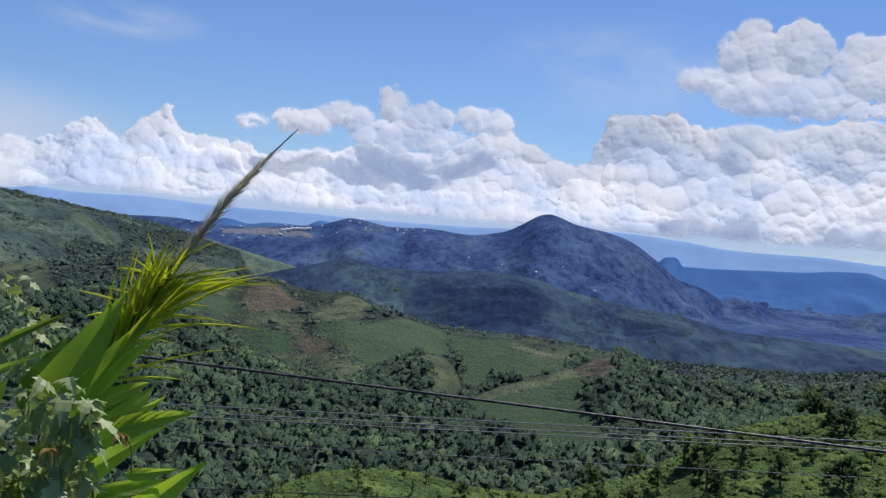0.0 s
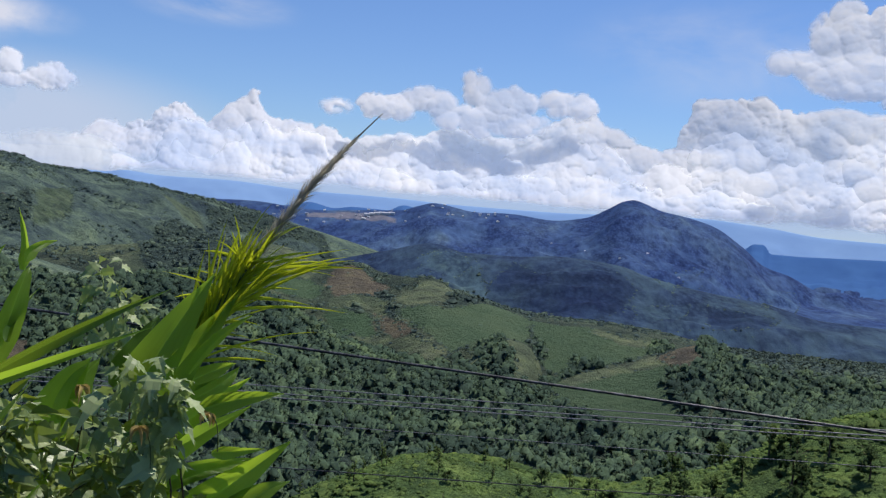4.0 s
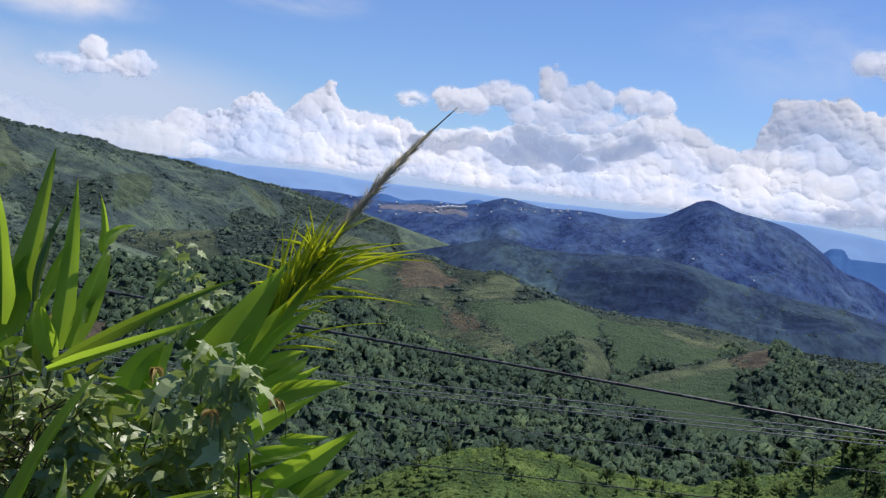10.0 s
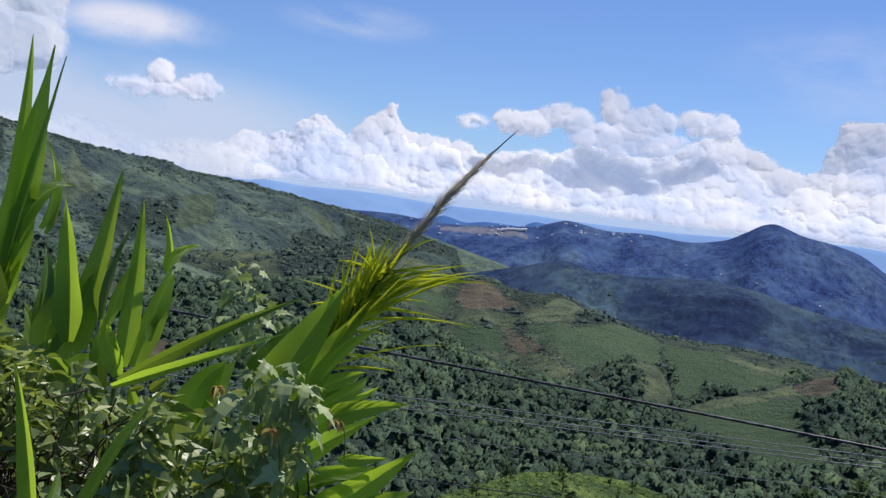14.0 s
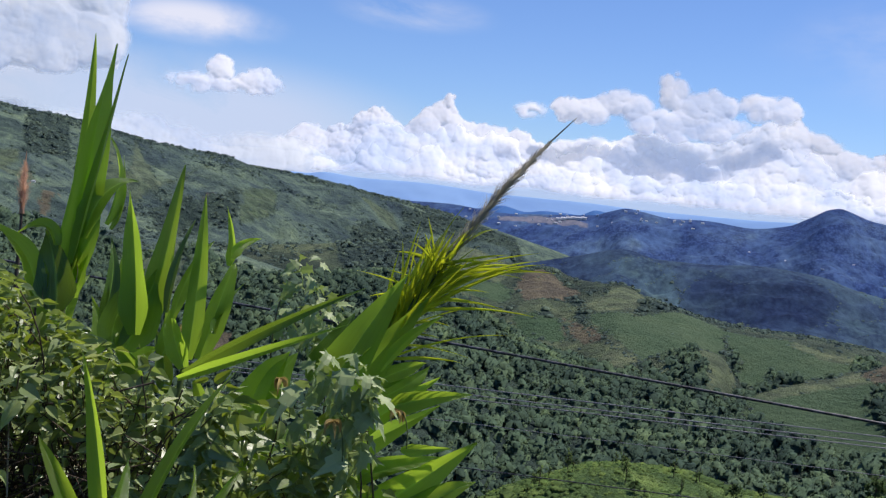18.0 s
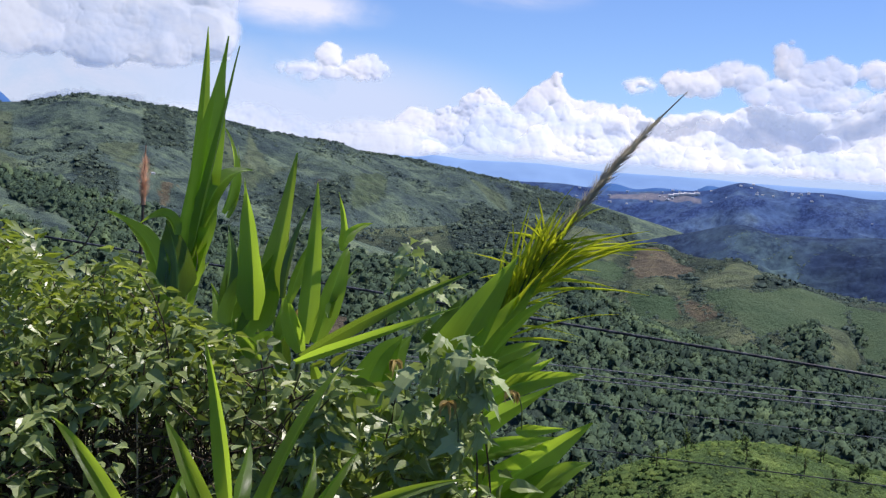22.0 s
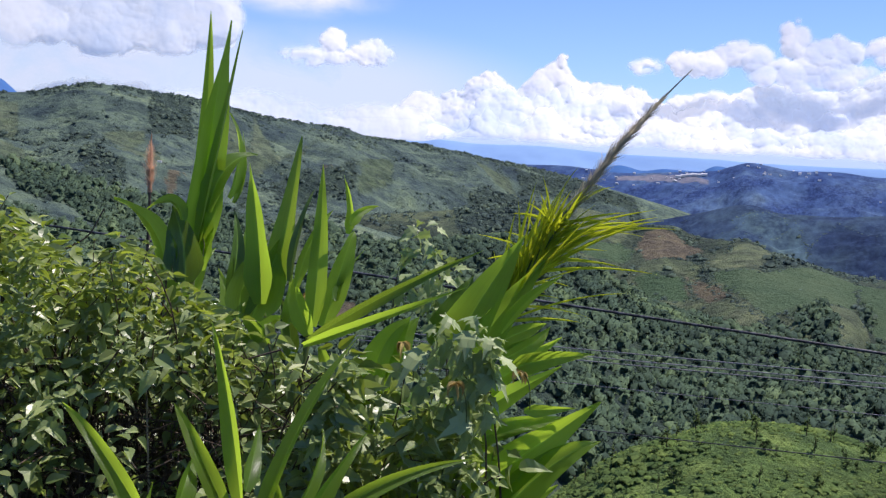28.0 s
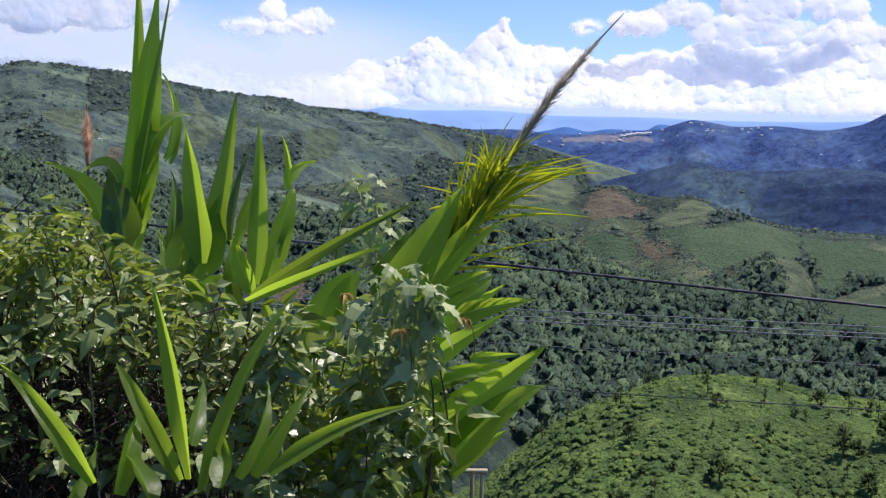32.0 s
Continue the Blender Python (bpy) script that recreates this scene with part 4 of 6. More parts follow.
def cloud_body(parent, box, shape, seed, depth=0.0, lean=0.5, size=1.0, base=None, soft=0.35, mat=None, name="billow", knobs=1.0):
    """One body of a cloud: shape(az, el) gives how deep a point lies inside its outline, in degrees."""
    az, el = np.meshgrid(np.arange(box[0], box[1], 0.058), np.arange(box[2], box[3], 0.058))
    wa = az + 0.30 * size * fbm(az, el, 0.9 * size, 4, seed)
    we = el + 0.22 * size * fbm(az, el, 0.9 * size, 4, seed + 1)
    s = shape(wa, we)
    ba = az + 0.25 * size * fbm(az, el, 1.8 * size, 2, seed + 20)
    be = el + 0.20 * size * fbm(az, el, 1.8 * size, 2, seed + 21)
    b1, b2, b3, b4 = (billow(ba, be * 1.12, c * size, seed + k) for c, k in ((1.0, 3), (0.46, 4), (0.22, 5), (0.11, 6)))
    crisp = np.clip(0.5 + 0.9 * fbm(az, el, 2.2, 3, seed + 7), 0.12, 1)
    s2 = s + size * (0.40 * (b1 - 0.62) + crisp * (0.24 * (b2 - 0.62) + 0.13 * (b3 - 0.62)))
    edge = 0.09 + soft * (1 - crisp) ** 1.5
    opacity = smooth(0, 1, s2 / edge)
    if base is not None:
        under = el - base - 0.22 * fbm(az, el, 1.3, 3, seed + 9)
        opacity *= smooth(-0.1, 0.45, under)
    bulge = 0.75 * np.sqrt(np.clip(s, 0, 2.2)) + knobs * size * (0.42 * b1 + crisp * (0.22 * b2 + 0.11 * b3 + 0.045 * b4))
    dist = FAR - 310 + depth + (lean * (el - (base if base is not None else box[2])) - bulge) * DEG
    a, e = np.radians(az), np.radians(el)
    co = np.stack([dist * np.sin(a), dist * np.cos(a), EYE_Z + dist * np.tan(e)], -1).reshape(-1, 3)
    k = az.shape[1]
    seen = opacity > 0.004
    keep = seen[:-1, :-1] | seen[1:, :-1] | seen[:-1, 1:] | seen[1:, 1:]
    j, i = np.nonzero(keep)
    f = np.stack([j * k + i, j * k + i + 1, (j + 1) * k + i + 1, (j + 1) * k + i], -1)
    used, f = np.unique(f, return_inverse=True)
    me = raw_mesh(name, co[used], f.reshape(-1, 4), [mat or cloud_mat], True)
    me.attributes.new("opacity", "FLOAT", "POINT").data.foreach_set("value", opacity.ravel()[used].astype(np.float32))
    ob = new(name, me)
    ob.parent = parent
    return ob


def cloud(label):
    e = new("cloud")
    e.empty_display_size = 10
    return tagged(e, label, "cloud", "clouds in the sky")


def heap(seed, tops, base, label=HEAP, rows=((1.0, 0), (0.70, -60), (0.44, -110)), size=1.0, soft=0.3, mat=None, lean=0.95, knobs=1.0):
    """A bank of cumulus: rows of heads one before the other, each lower than the one behind; tops: (bearing, elevation) of the skyline."""
    e = cloud(label)
    lo, hi = tops[0][0], tops[-1][0]
    for j, (share, depth) in enumerate(rows):
        def shape(az, el):
            top = curve(az, tops) + (0 if j == 0 else 2.2 * fbm(az, az * 0 + j * 9.1, 1.9, 3, seed + 40 + j))
            inside_ends = np.minimum(az - lo, hi - az) * 0.9
            return np.minimum(base + (top - base) * share - el - 0.12, inside_ends)
        cloud_body(e, (lo - 0.3, hi + 0.3, base - 0.3, base + (max(t[1] for t in tops) - base) * share + 1.3), shape, seed + 13 * j, depth, lean, size * (1 - 0.14 * j), base, soft, mat, knobs=knobs)
    return e


def puff(seed, cores, base, label, size=0.8, soft=0.35, mat=None, lean=1.1, flat=0.5, depth=0, knobs=0.6):
    """A single cloud; cores: (bearing, elevation, half width, half height) in degrees."""
    e = cloud(label)

    def shape(az, el):
        s = np.full(az.shape, -9.0)
        for a, c, w, h in cores:
            s = np.maximum(s, (1 - np.sqrt(((az - a) / w) ** 2 + ((el - c) / h) ** 2)) * min(w, h))
        return np.minimum(s, (el - base) * flat + 0.05)
    box = (min(c[0] - c[2] for c in cores) - 0.5, max(c[0] + c[2] for c in cores) + 0.5, base - 0.5, max(c[1] + c[3] for c in cores) + 0.6)
    cloud_body(e, box, shape, seed, depth, lean, size, None, soft, mat, knobs=knobs)
    return e


heap(101, ((-24.5, 1.6), (-22.5, 3.0), (-20.1, 3.4), (-18.7, 4.5), (-16.9, 3.7), (-15.1, 5.5), (-13.3, 4.1), (-11.1, 4.1), (-9.9, 3.5), (-8.8, 3.6), (-7.0, 4.1), (-5.5, 3.6)), 0.75)
heap(202, ((-7.5, 2.4), (-6.2, 4.0), (-4.0, 4.6), (-1.5, 4.3), (0.6, 5.0), (2.0, 5.9), (3.0, 6.1), (3.7, 5.4), (4.8, 4.9), (6.5, 4.3), (8.2, 4.4), (9.3, 4.1), (11, 3.5), (12.5, 2.4)), 0.75)
heap(303, ((7.3, 3.5), (7.8, 6.1), (8.4, 6.9), (11.6, 7.1), (12.5, 6.6), (15.0, 6.9), (17.2, 6.8), (19.8, 7.4), (21.6, 7.2), (24, 7.0), (28, 6.0), (31, 4)), 0.8, rows=((1.0, 60), (0.66, 0), (0.36, -40)), size=1.1, lean=0.78)
heap(404, ((-46, 2.2), (-42, 2.2), (-40.3, 2.5), (-37.4, 2.9), (-35.4, 2.7), (-33.8, 2.7), (-30.6, 2.9), (-28.6, 2.8), (-26.5, 2.2), (-24.5, 2.5), (-22.4, 2.6), (-20.5, 1.6)), 0.2,
     "low soft white cloud bank behind the green hill", ((1.0, -150),), 0.8, 1.3, shaded_cloud_mat, knobs=0.3)
puff(505, ((-7.6, 5.2, 1.9, 0.75), (-5.6, 5.6, 1.6, 0.9), (-3.2, 6.4, 0.95, 1.25), (-1.6, 5.7, 1.7, 1.1), (1.2, 6.0, 1.3, 0.8), (-2.5, 4.9, 3.4, 1.0), (2.2, 5.9, 1.0, 0.7)), 4.0, "white cumulus cloud with a grey underside")
puff(606, ((13.0, 8.8, 2.2, 0.85), (14.9, 10.3, 1.7, 1.7), (17.4, 10.2, 1.8, 1.7), (16.5, 8.6, 4.2, 1.5), (20.6, 9.6, 1.9, 1.8), (23.0, 9.8, 2.4, 2.2), (18.5, 7.8, 3.2, 1.0)), 6.7, "large white cumulus cloud high over the valley", 1.0, depth=-130)
puff(707, ((-28.0, 4.5, 1.6, 0.6), (-26.7, 5.2, 0.85, 0.95), (-24.8, 4.95, 1.25, 0.7), (-26.2, 4.6, 2.6, 0.5)), 4.0, "small white cumulus cloud over the hill", 0.6, depth=150)
puff(808, ((-43.5, 6.4, 3.8, 2.8), (-39.0, 6.6, 3.8, 3.0), (-35.6, 6.7, 3.0, 2.7), (-33.0, 6.5, 2.0, 2.0), (-33.5, 8.2, 2.5, 2.2), (-40, 9, 5, 2.5)), 4.1, "broad grey-bottomed cumulus cloud over the hills", 1.9, 0.6, shaded_cloud_mat, 0.9, depth=-320, knobs=0.3)
puff(909, ((-10.4, 4.95, 1.0, 0.5),), 4.45, "small white puff of cloud", 0.5, 0.6)


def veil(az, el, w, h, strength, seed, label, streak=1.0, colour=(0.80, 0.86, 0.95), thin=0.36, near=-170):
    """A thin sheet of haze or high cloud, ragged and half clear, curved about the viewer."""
    m = bpy.data.materials.new("cloud_haze_veil")
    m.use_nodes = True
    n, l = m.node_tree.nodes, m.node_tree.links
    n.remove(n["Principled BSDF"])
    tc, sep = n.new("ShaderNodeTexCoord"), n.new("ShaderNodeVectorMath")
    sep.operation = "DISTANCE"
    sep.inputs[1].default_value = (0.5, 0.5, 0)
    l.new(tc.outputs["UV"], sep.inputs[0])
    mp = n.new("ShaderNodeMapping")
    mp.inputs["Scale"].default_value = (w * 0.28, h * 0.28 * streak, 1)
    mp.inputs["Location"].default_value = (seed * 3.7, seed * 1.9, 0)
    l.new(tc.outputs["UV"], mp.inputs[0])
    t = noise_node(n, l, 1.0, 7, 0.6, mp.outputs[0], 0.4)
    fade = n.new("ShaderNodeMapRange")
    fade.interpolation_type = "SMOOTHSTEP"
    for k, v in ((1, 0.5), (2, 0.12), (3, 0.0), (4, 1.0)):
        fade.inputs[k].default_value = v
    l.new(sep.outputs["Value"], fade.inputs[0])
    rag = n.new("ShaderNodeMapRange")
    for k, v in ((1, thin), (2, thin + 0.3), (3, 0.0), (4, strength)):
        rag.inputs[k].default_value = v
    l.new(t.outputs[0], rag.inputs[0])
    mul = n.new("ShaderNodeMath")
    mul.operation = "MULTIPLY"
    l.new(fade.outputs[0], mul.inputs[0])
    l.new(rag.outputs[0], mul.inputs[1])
    # the sheet glows by itself in place of sunlit haze or cloud
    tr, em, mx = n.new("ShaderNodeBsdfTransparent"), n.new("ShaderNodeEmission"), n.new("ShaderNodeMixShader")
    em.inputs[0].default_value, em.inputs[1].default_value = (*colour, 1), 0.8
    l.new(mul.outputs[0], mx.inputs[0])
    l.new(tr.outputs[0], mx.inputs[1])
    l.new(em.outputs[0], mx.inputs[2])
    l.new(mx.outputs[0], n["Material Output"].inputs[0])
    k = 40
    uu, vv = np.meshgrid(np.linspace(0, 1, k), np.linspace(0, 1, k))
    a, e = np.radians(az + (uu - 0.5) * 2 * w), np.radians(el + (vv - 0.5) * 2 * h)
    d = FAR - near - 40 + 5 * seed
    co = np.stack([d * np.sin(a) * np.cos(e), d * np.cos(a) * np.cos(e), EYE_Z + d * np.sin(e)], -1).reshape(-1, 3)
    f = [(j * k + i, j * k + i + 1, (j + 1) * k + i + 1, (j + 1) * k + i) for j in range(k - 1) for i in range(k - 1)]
    me = raw_mesh("cloud_haze_veil", co, f, [m], True)
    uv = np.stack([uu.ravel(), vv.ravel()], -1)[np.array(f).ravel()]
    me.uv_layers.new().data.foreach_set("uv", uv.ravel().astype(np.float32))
    ob = new("cloud_haze_veil", me)
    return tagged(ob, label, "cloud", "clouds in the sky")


veil(-27, 2.8, 14, 4.0, 0.95, 1, "pale hazy cloud layer low over the hill", 1.0, (0.62, 0.75, 0.94), 0.2)
veil(-40, 3.6, 12, 5.0, 0.95, 2, "pale hazy cloud layer low over the hill", 1.0, (0.62, 0.72, 0.86), 0.2)
veil(-28.3, 7.6, 5.5, 1.5, 0.95, 3, "thin white streak of high cloud", 2.0, (0.86, 0.91, 1.0), 0.32)
veil(-17, 9.3, 5, 1.2, 0.5, 5, "thin white streak of high cloud", 3.0)
veil(9, 9, 9, 3.5, 0.3, 7, "thin white streak of high cloud", 2.0)
# glowing blue sheets added as horizon haze, behind and before the clouds
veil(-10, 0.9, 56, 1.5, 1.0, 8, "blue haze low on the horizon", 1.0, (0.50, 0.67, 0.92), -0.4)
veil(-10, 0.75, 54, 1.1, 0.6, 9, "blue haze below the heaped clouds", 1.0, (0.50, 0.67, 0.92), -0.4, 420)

# ---- plants on the bank in front of the camera ----
def leaf_material(name, dark, light, passing_col, amount, rough, spec, veins=0.0, uneven=0.8):
    m = bpy.data.materials.new(name)
    m.use_nodes = True
    n, l = m.node_tree.nodes, m.node_tree.links
    b, out = n["Principled BSDF"], n["Material Output"]
    b.inputs["Roughness"].default_value, b.inputs["Specular IOR Level"].default_value = rough, spec
    info, g, uv = n.new("ShaderNodeObjectInfo"), n.new("ShaderNodeNewGeometry"), n.new("ShaderNodeTexCoord")
    blot = noise_node(n, l, 14.0, 5, 0.6, g.outputs["Position"])
    add = n.new("ShaderNodeMath")
    add.operation = "MULTIPLY_ADD"
    add.inputs[1].default_value, add.inputs[2].default_value = 0.55, -0.05
    l.new(info.outputs["Random"], add.inputs[0])
    both = n.new("ShaderNodeMath")
    l.new(add.outputs[0], both.inputs[0])
    half = n.new("ShaderNodeMath")
    half.operation = "MULTIPLY"
    half.inputs[1].default_value = 0.6
    l.new(blot.outputs[0], half.inputs[0])
    l.new(half.outputs[0], both.inputs[1])
    c = ramp_node(n, l, both.outputs[0], [(0.2, dark), (0.75, light)]).outputs[0]
    if veins:
        sep = n.new("ShaderNodeSeparateXYZ")
        l.new(uv.outputs["UV"], sep.inputs[0])
        mid = n.new("ShaderNodeMath")
        mid.operation = "COMPARE"
        mid.inputs[1].default_value, mid.inputs[2].default_value = 0.5, 0.035
        l.new(sep.outputs[0], mid.inputs[0])
        c = mix_node(n, l, mid.outputs[0], c, tuple(min(1, v * 1.25 + 0.015) for v in light))
        long = n.new("ShaderNodeVectorMath")
        long.operation = "MULTIPLY"
        long.inputs[1].default_value = (22.0, 0.7, 1.0)
        l.new(uv.outputs["UV"], long.inputs[0])
        streak = noise_node(n, l, 1.0, 3, 0.6, long.outputs[0])
        c = mix_node(n, l, 1.0, c, ramp_node(n, l, streak.outputs[0], [(0.32, (0.62, 0.66, 0.7)), (0.68, (1.25, 1.2, 1.1))]).outputs[0], "MULTIPLY")
        w = n.new("ShaderNodeTexWave")
        w.inputs["Scale"].default_value, w.inputs["Distortion"].default_value = veins, 0.4
        l.new(uv.outputs["UV"], w.inputs["Vector"])
        bump_node(n, l, w.outputs[0], 0.25, 0.002, b)
    l.new(c, b.inputs["Base Color"])
    t, mx = n.new("ShaderNodeBsdfTranslucent"), n.new("ShaderNodeMixShader")
    tint = mix_node(n, l, 0.75, c, passing_col)
    l.new(tint, t.inputs[0])
    thin = n.new("ShaderNodeMapRange")
    thin.inputs[3].default_value, thin.inputs[4].default_value = amount * uneven, amount
    l.new(info.outputs["Random"], thin.inputs[0])
    l.new(thin.outputs[0], mx.inputs[0])
    l.new(b.outputs[0], mx.inputs[1])
    l.new(t.outputs[0], mx.inputs[2])
    l.new(mx.outputs[0], out.inputs[0])
    return m


blade_mat = leaf_material("cane_leaf", (0.045, 0.105, 0.014), (0.12, 0.22, 0.028), (0.58, 0.86, 0.06), 0.80, 0.34, 0.5, 9.0, 0.12)
# the cane leaf again, brighter: sunshine on the blades put into its colours
sunlit_blade_mat = leaf_material("sunlit_cane_leaf", (0.075, 0.155, 0.016), (0.155, 0.27, 0.028), (0.64, 0.90, 0.06), 0.82, 0.36, 0.5, 9.0, 0.55)
young_mat = leaf_material("young_cane_leaf", (0.19, 0.27, 0.02), (0.40, 0.44, 0.03), (0.80, 0.88, 0.03), 0.62, 0.45, 0.35, 3.0, 0.7)
dry_mat = leaf_material("dry_leaf", (0.30, 0.29, 0.22), (0.55, 0.54, 0.46), (0.5, 0.45, 0.3), 0.25, 0.7, 0.2, 5.0)
bush_mat = leaf_material("bush_leaf", (0.06, 0.10, 0.028), (0.28, 0.34, 0.12), (0.46, 0.62, 0.08), 0.42, 0.38, 0.5, 0.0, 0.3)
pale_mat_leaf = leaf_material("pale_bush_leaf", (0.10, 0.155, 0.045), (0.33, 0.40, 0.155), (0.48, 0.66, 0.09), 0.38, 0.38, 0.55, 0.0, 0.3)
young_bush_mat = leaf_material("young_bush_leaf", (0.11, 0.17, 0.02), (0.30, 0.36, 0.055), (0.54, 0.68, 0.05), 0.40, 0.36, 0.55, 0.0, 0.5)
lobed_mat = leaf_material("lobed_leaf", (0.15, 0.215, 0.07), (0.37, 0.45, 0.19), (0.46, 0.62, 0.12), 0.26, 0.5, 0.5)
petal_mat = leaf_material("wilted_petal", (0.36, 0.26, 0.09), (0.54, 0.42, 0.16), (0.60, 0.46, 0.14), 0.3, 0.7, 0.2)
stem_mat, n, l, b = material("green_stem", 0.55, 0.35)
l.new(tuned(n, l, n.new("ShaderNodeNewGeometry").outputs["Position"], 25, [(0.3, (0.06, 0.10, 0.025)), (0.7, (0.14, 0.18, 0.05))]), b.inputs["Base Color"])
twig_mat, n, l, b = material("twig", 0.85, 0.15)
l.new(tuned(n, l, n.new("ShaderNodeNewGeometry").outputs["Position"], 40, [(0.3, (0.05, 0.035, 0.025)), (0.7, (0.16, 0.125, 0.09))]), b.inputs["Base Color"])
plume_mat = leaf_material("seed_plume", (0.42, 0.37, 0.27), (0.70, 0.65, 0.50), (0.68, 0.60, 0.42), 0.55, 0.9, 0.1)
red_mat = leaf_material("reed_plume", (0.62, 0.40, 0.26), (0.78, 0.54, 0.37), (0.80, 0.52, 0.34), 0.7, 0.9, 0.1)
bamboo_mat, n, l, b = material("dry_bamboo", 0.6, 0.3)
l.new(tuned(n, l, n.new("ShaderNodeNewGeometry").outputs["Position"], 20, [(0.3, (0.42, 0.37, 0.25)), (0.7, (0.62, 0.56, 0.42))]), b.inputs["Base Color"])


def bank(x, y):
    r = math.hypot(x, y)
    return float(height(np.array([math.degrees(math.atan2(x, y))]), np.array([r]))[0])


def plant(name, x, y, label, category, group=""):
    e = new(name)
    e.empty_display_size = 0.1
    e.location = (x, y, bank(x, y))
    return tagged(e, label, category, group)


def part(name, mesh, parent, label=""):
    ob = new(name, mesh)
    ob.parent = parent
    return tagged(ob, label)


def bezier(a, m, b, count):
    """Points on the arc from a to b that passes m halfway."""
    a, m, b = (np.array(v, float) for v in (a, m, b))
    c = 2 * m - 0.5 * (a + b)
    t = np.linspace(0, 1, count)[:, None]
    return (1 - t) ** 2 * a + 2 * t * (1 - t) * c + t * t * b


EYE_AT = np.array((0.0, 0.0, EYE_Z))
leaf_rng = np.random.RandomState(11)


def blade(parent, a, m, b, width, fold=0.35, mat=None, name="leaf", segs=14, ripple=0.06):
    """A long grass leaf: keeled, tapering to a fine tip, its edge a little wavy."""
    p = bezier(a, m, b, segs + 1)
    tan = np.gradient(p, axis=0)
    tan /= np.linalg.norm(tan, axis=1, keepdims=True)
    out = EYE_AT - p
    out /= np.linalg.norm(out, axis=1, keepdims=True)
    side = np.cross(tan, out)
    side /= np.linalg.norm(side, axis=1, keepdims=True)
    nor = np.cross(side, tan)
    roll = leaf_rng.uniform(-0.8, 0.8) * min(1, 0.032 / width) + np.linspace(0, leaf_rng.uniform(-0.5, 0.5), segs + 1)
    ca, sa = np.cos(roll)[:, None], np.sin(roll)[:, None]
    side, nor = side * ca + nor * sa, nor * ca - side * sa
    s = np.linspace(0, 1, segs + 1)
    w = width * 0.56 * np.minimum(1, 0.42 + 3.0 * s) * np.clip(1 - s**1.9, 0, 1) ** 0.95 * 1.08
    w[-1] = width * 0.01
    wave = ripple * width * np.sin(np.linspace(0, leaf_rng.uniform(8, 16), segs + 1) + leaf_rng.rand() * 6)
    lift = 1.7 * fold * w
    rows = [p - side * w[:, None] + nor * (lift + wave)[:, None], p - side * (w * 0.5)[:, None] + nor * (lift * 0.35)[:, None], p, p,
            p + side * (w * 0.5)[:, None] + nor * (lift * 0.35)[:, None], p + side * w[:, None] + nor * (lift - wave)[:, None]]
    co = np.stack(rows, 1).reshape(-1, 3) - np.array(parent.location)
    f = [(i * 6 + k, i * 6 + k + 1, i * 6 + k + 7, i * 6 + k + 6) for i in range(segs) for k in (0, 1, 3, 4)]
    me = raw_mesh(name, co, f, [mat or blade_mat], True)
    u = np.tile((0, 0.25, 0.5, 0.5, 0.75, 1.0), segs + 1)
    v = np.repeat(s * 4, 6)
    idx = np.array(f).ravel()
    me.uv_layers.new().data.foreach_set("uv", np.stack([u[idx], v[idx]], -1).ravel().astype(np.float32))
    return part(name, me, parent)


def tube(points, radii, sides=7):
    p = np.asarray(points, float)
    tan = np.gradient(p, axis=0)
    tan /= np.linalg.norm(tan, axis=1, keepdims=True)
    ref = np.array((0.31, 0.9, 0.3))
    u = np.cross(tan, ref)
    u /= np.linalg.norm(u, axis=1, keepdims=True)
    v = np.cross(tan, u)
    a = np.linspace(0, 2 * math.pi, sides, endpoint=False)
    r = np.broadcast_to(np.asarray(radii, float), (len(p),))
    co = (p[:, None] + r[:, None, None] * (np.cos(a)[None, :, None] * u[:, None] + np.sin(a)[None, :, None] * v[:, None])).reshape(-1, 3)
    f = [(i * sides + k, i * sides + (k + 1) % sides, (i + 1) * sides + (k + 1) % sides, (i + 1) * sides + k) for i in range(len(p) - 1) for k in range(sides)]
    return co, np.array(f)


def stem(parent, a, m, b, radius, mat=None):
    """A jointed cane from the ground up to a, then along the arc to b."""
    base = np.array(parent.location)
    p = np.concatenate([np.linspace(base, np.array(a), 8, endpoint=False), bezier(a, m, b, 14)])
    s = np.arange(len(p))
    r = radius * (1.25 - 0.6 * s / len(p)) * (1 + 0.22 * (s % 4 == 0))
    co, f = tube(p - base, r)
    return part("stem", raw_mesh("stem", co, f, [mat or stem_mat], True), parent, "jointed green cane")


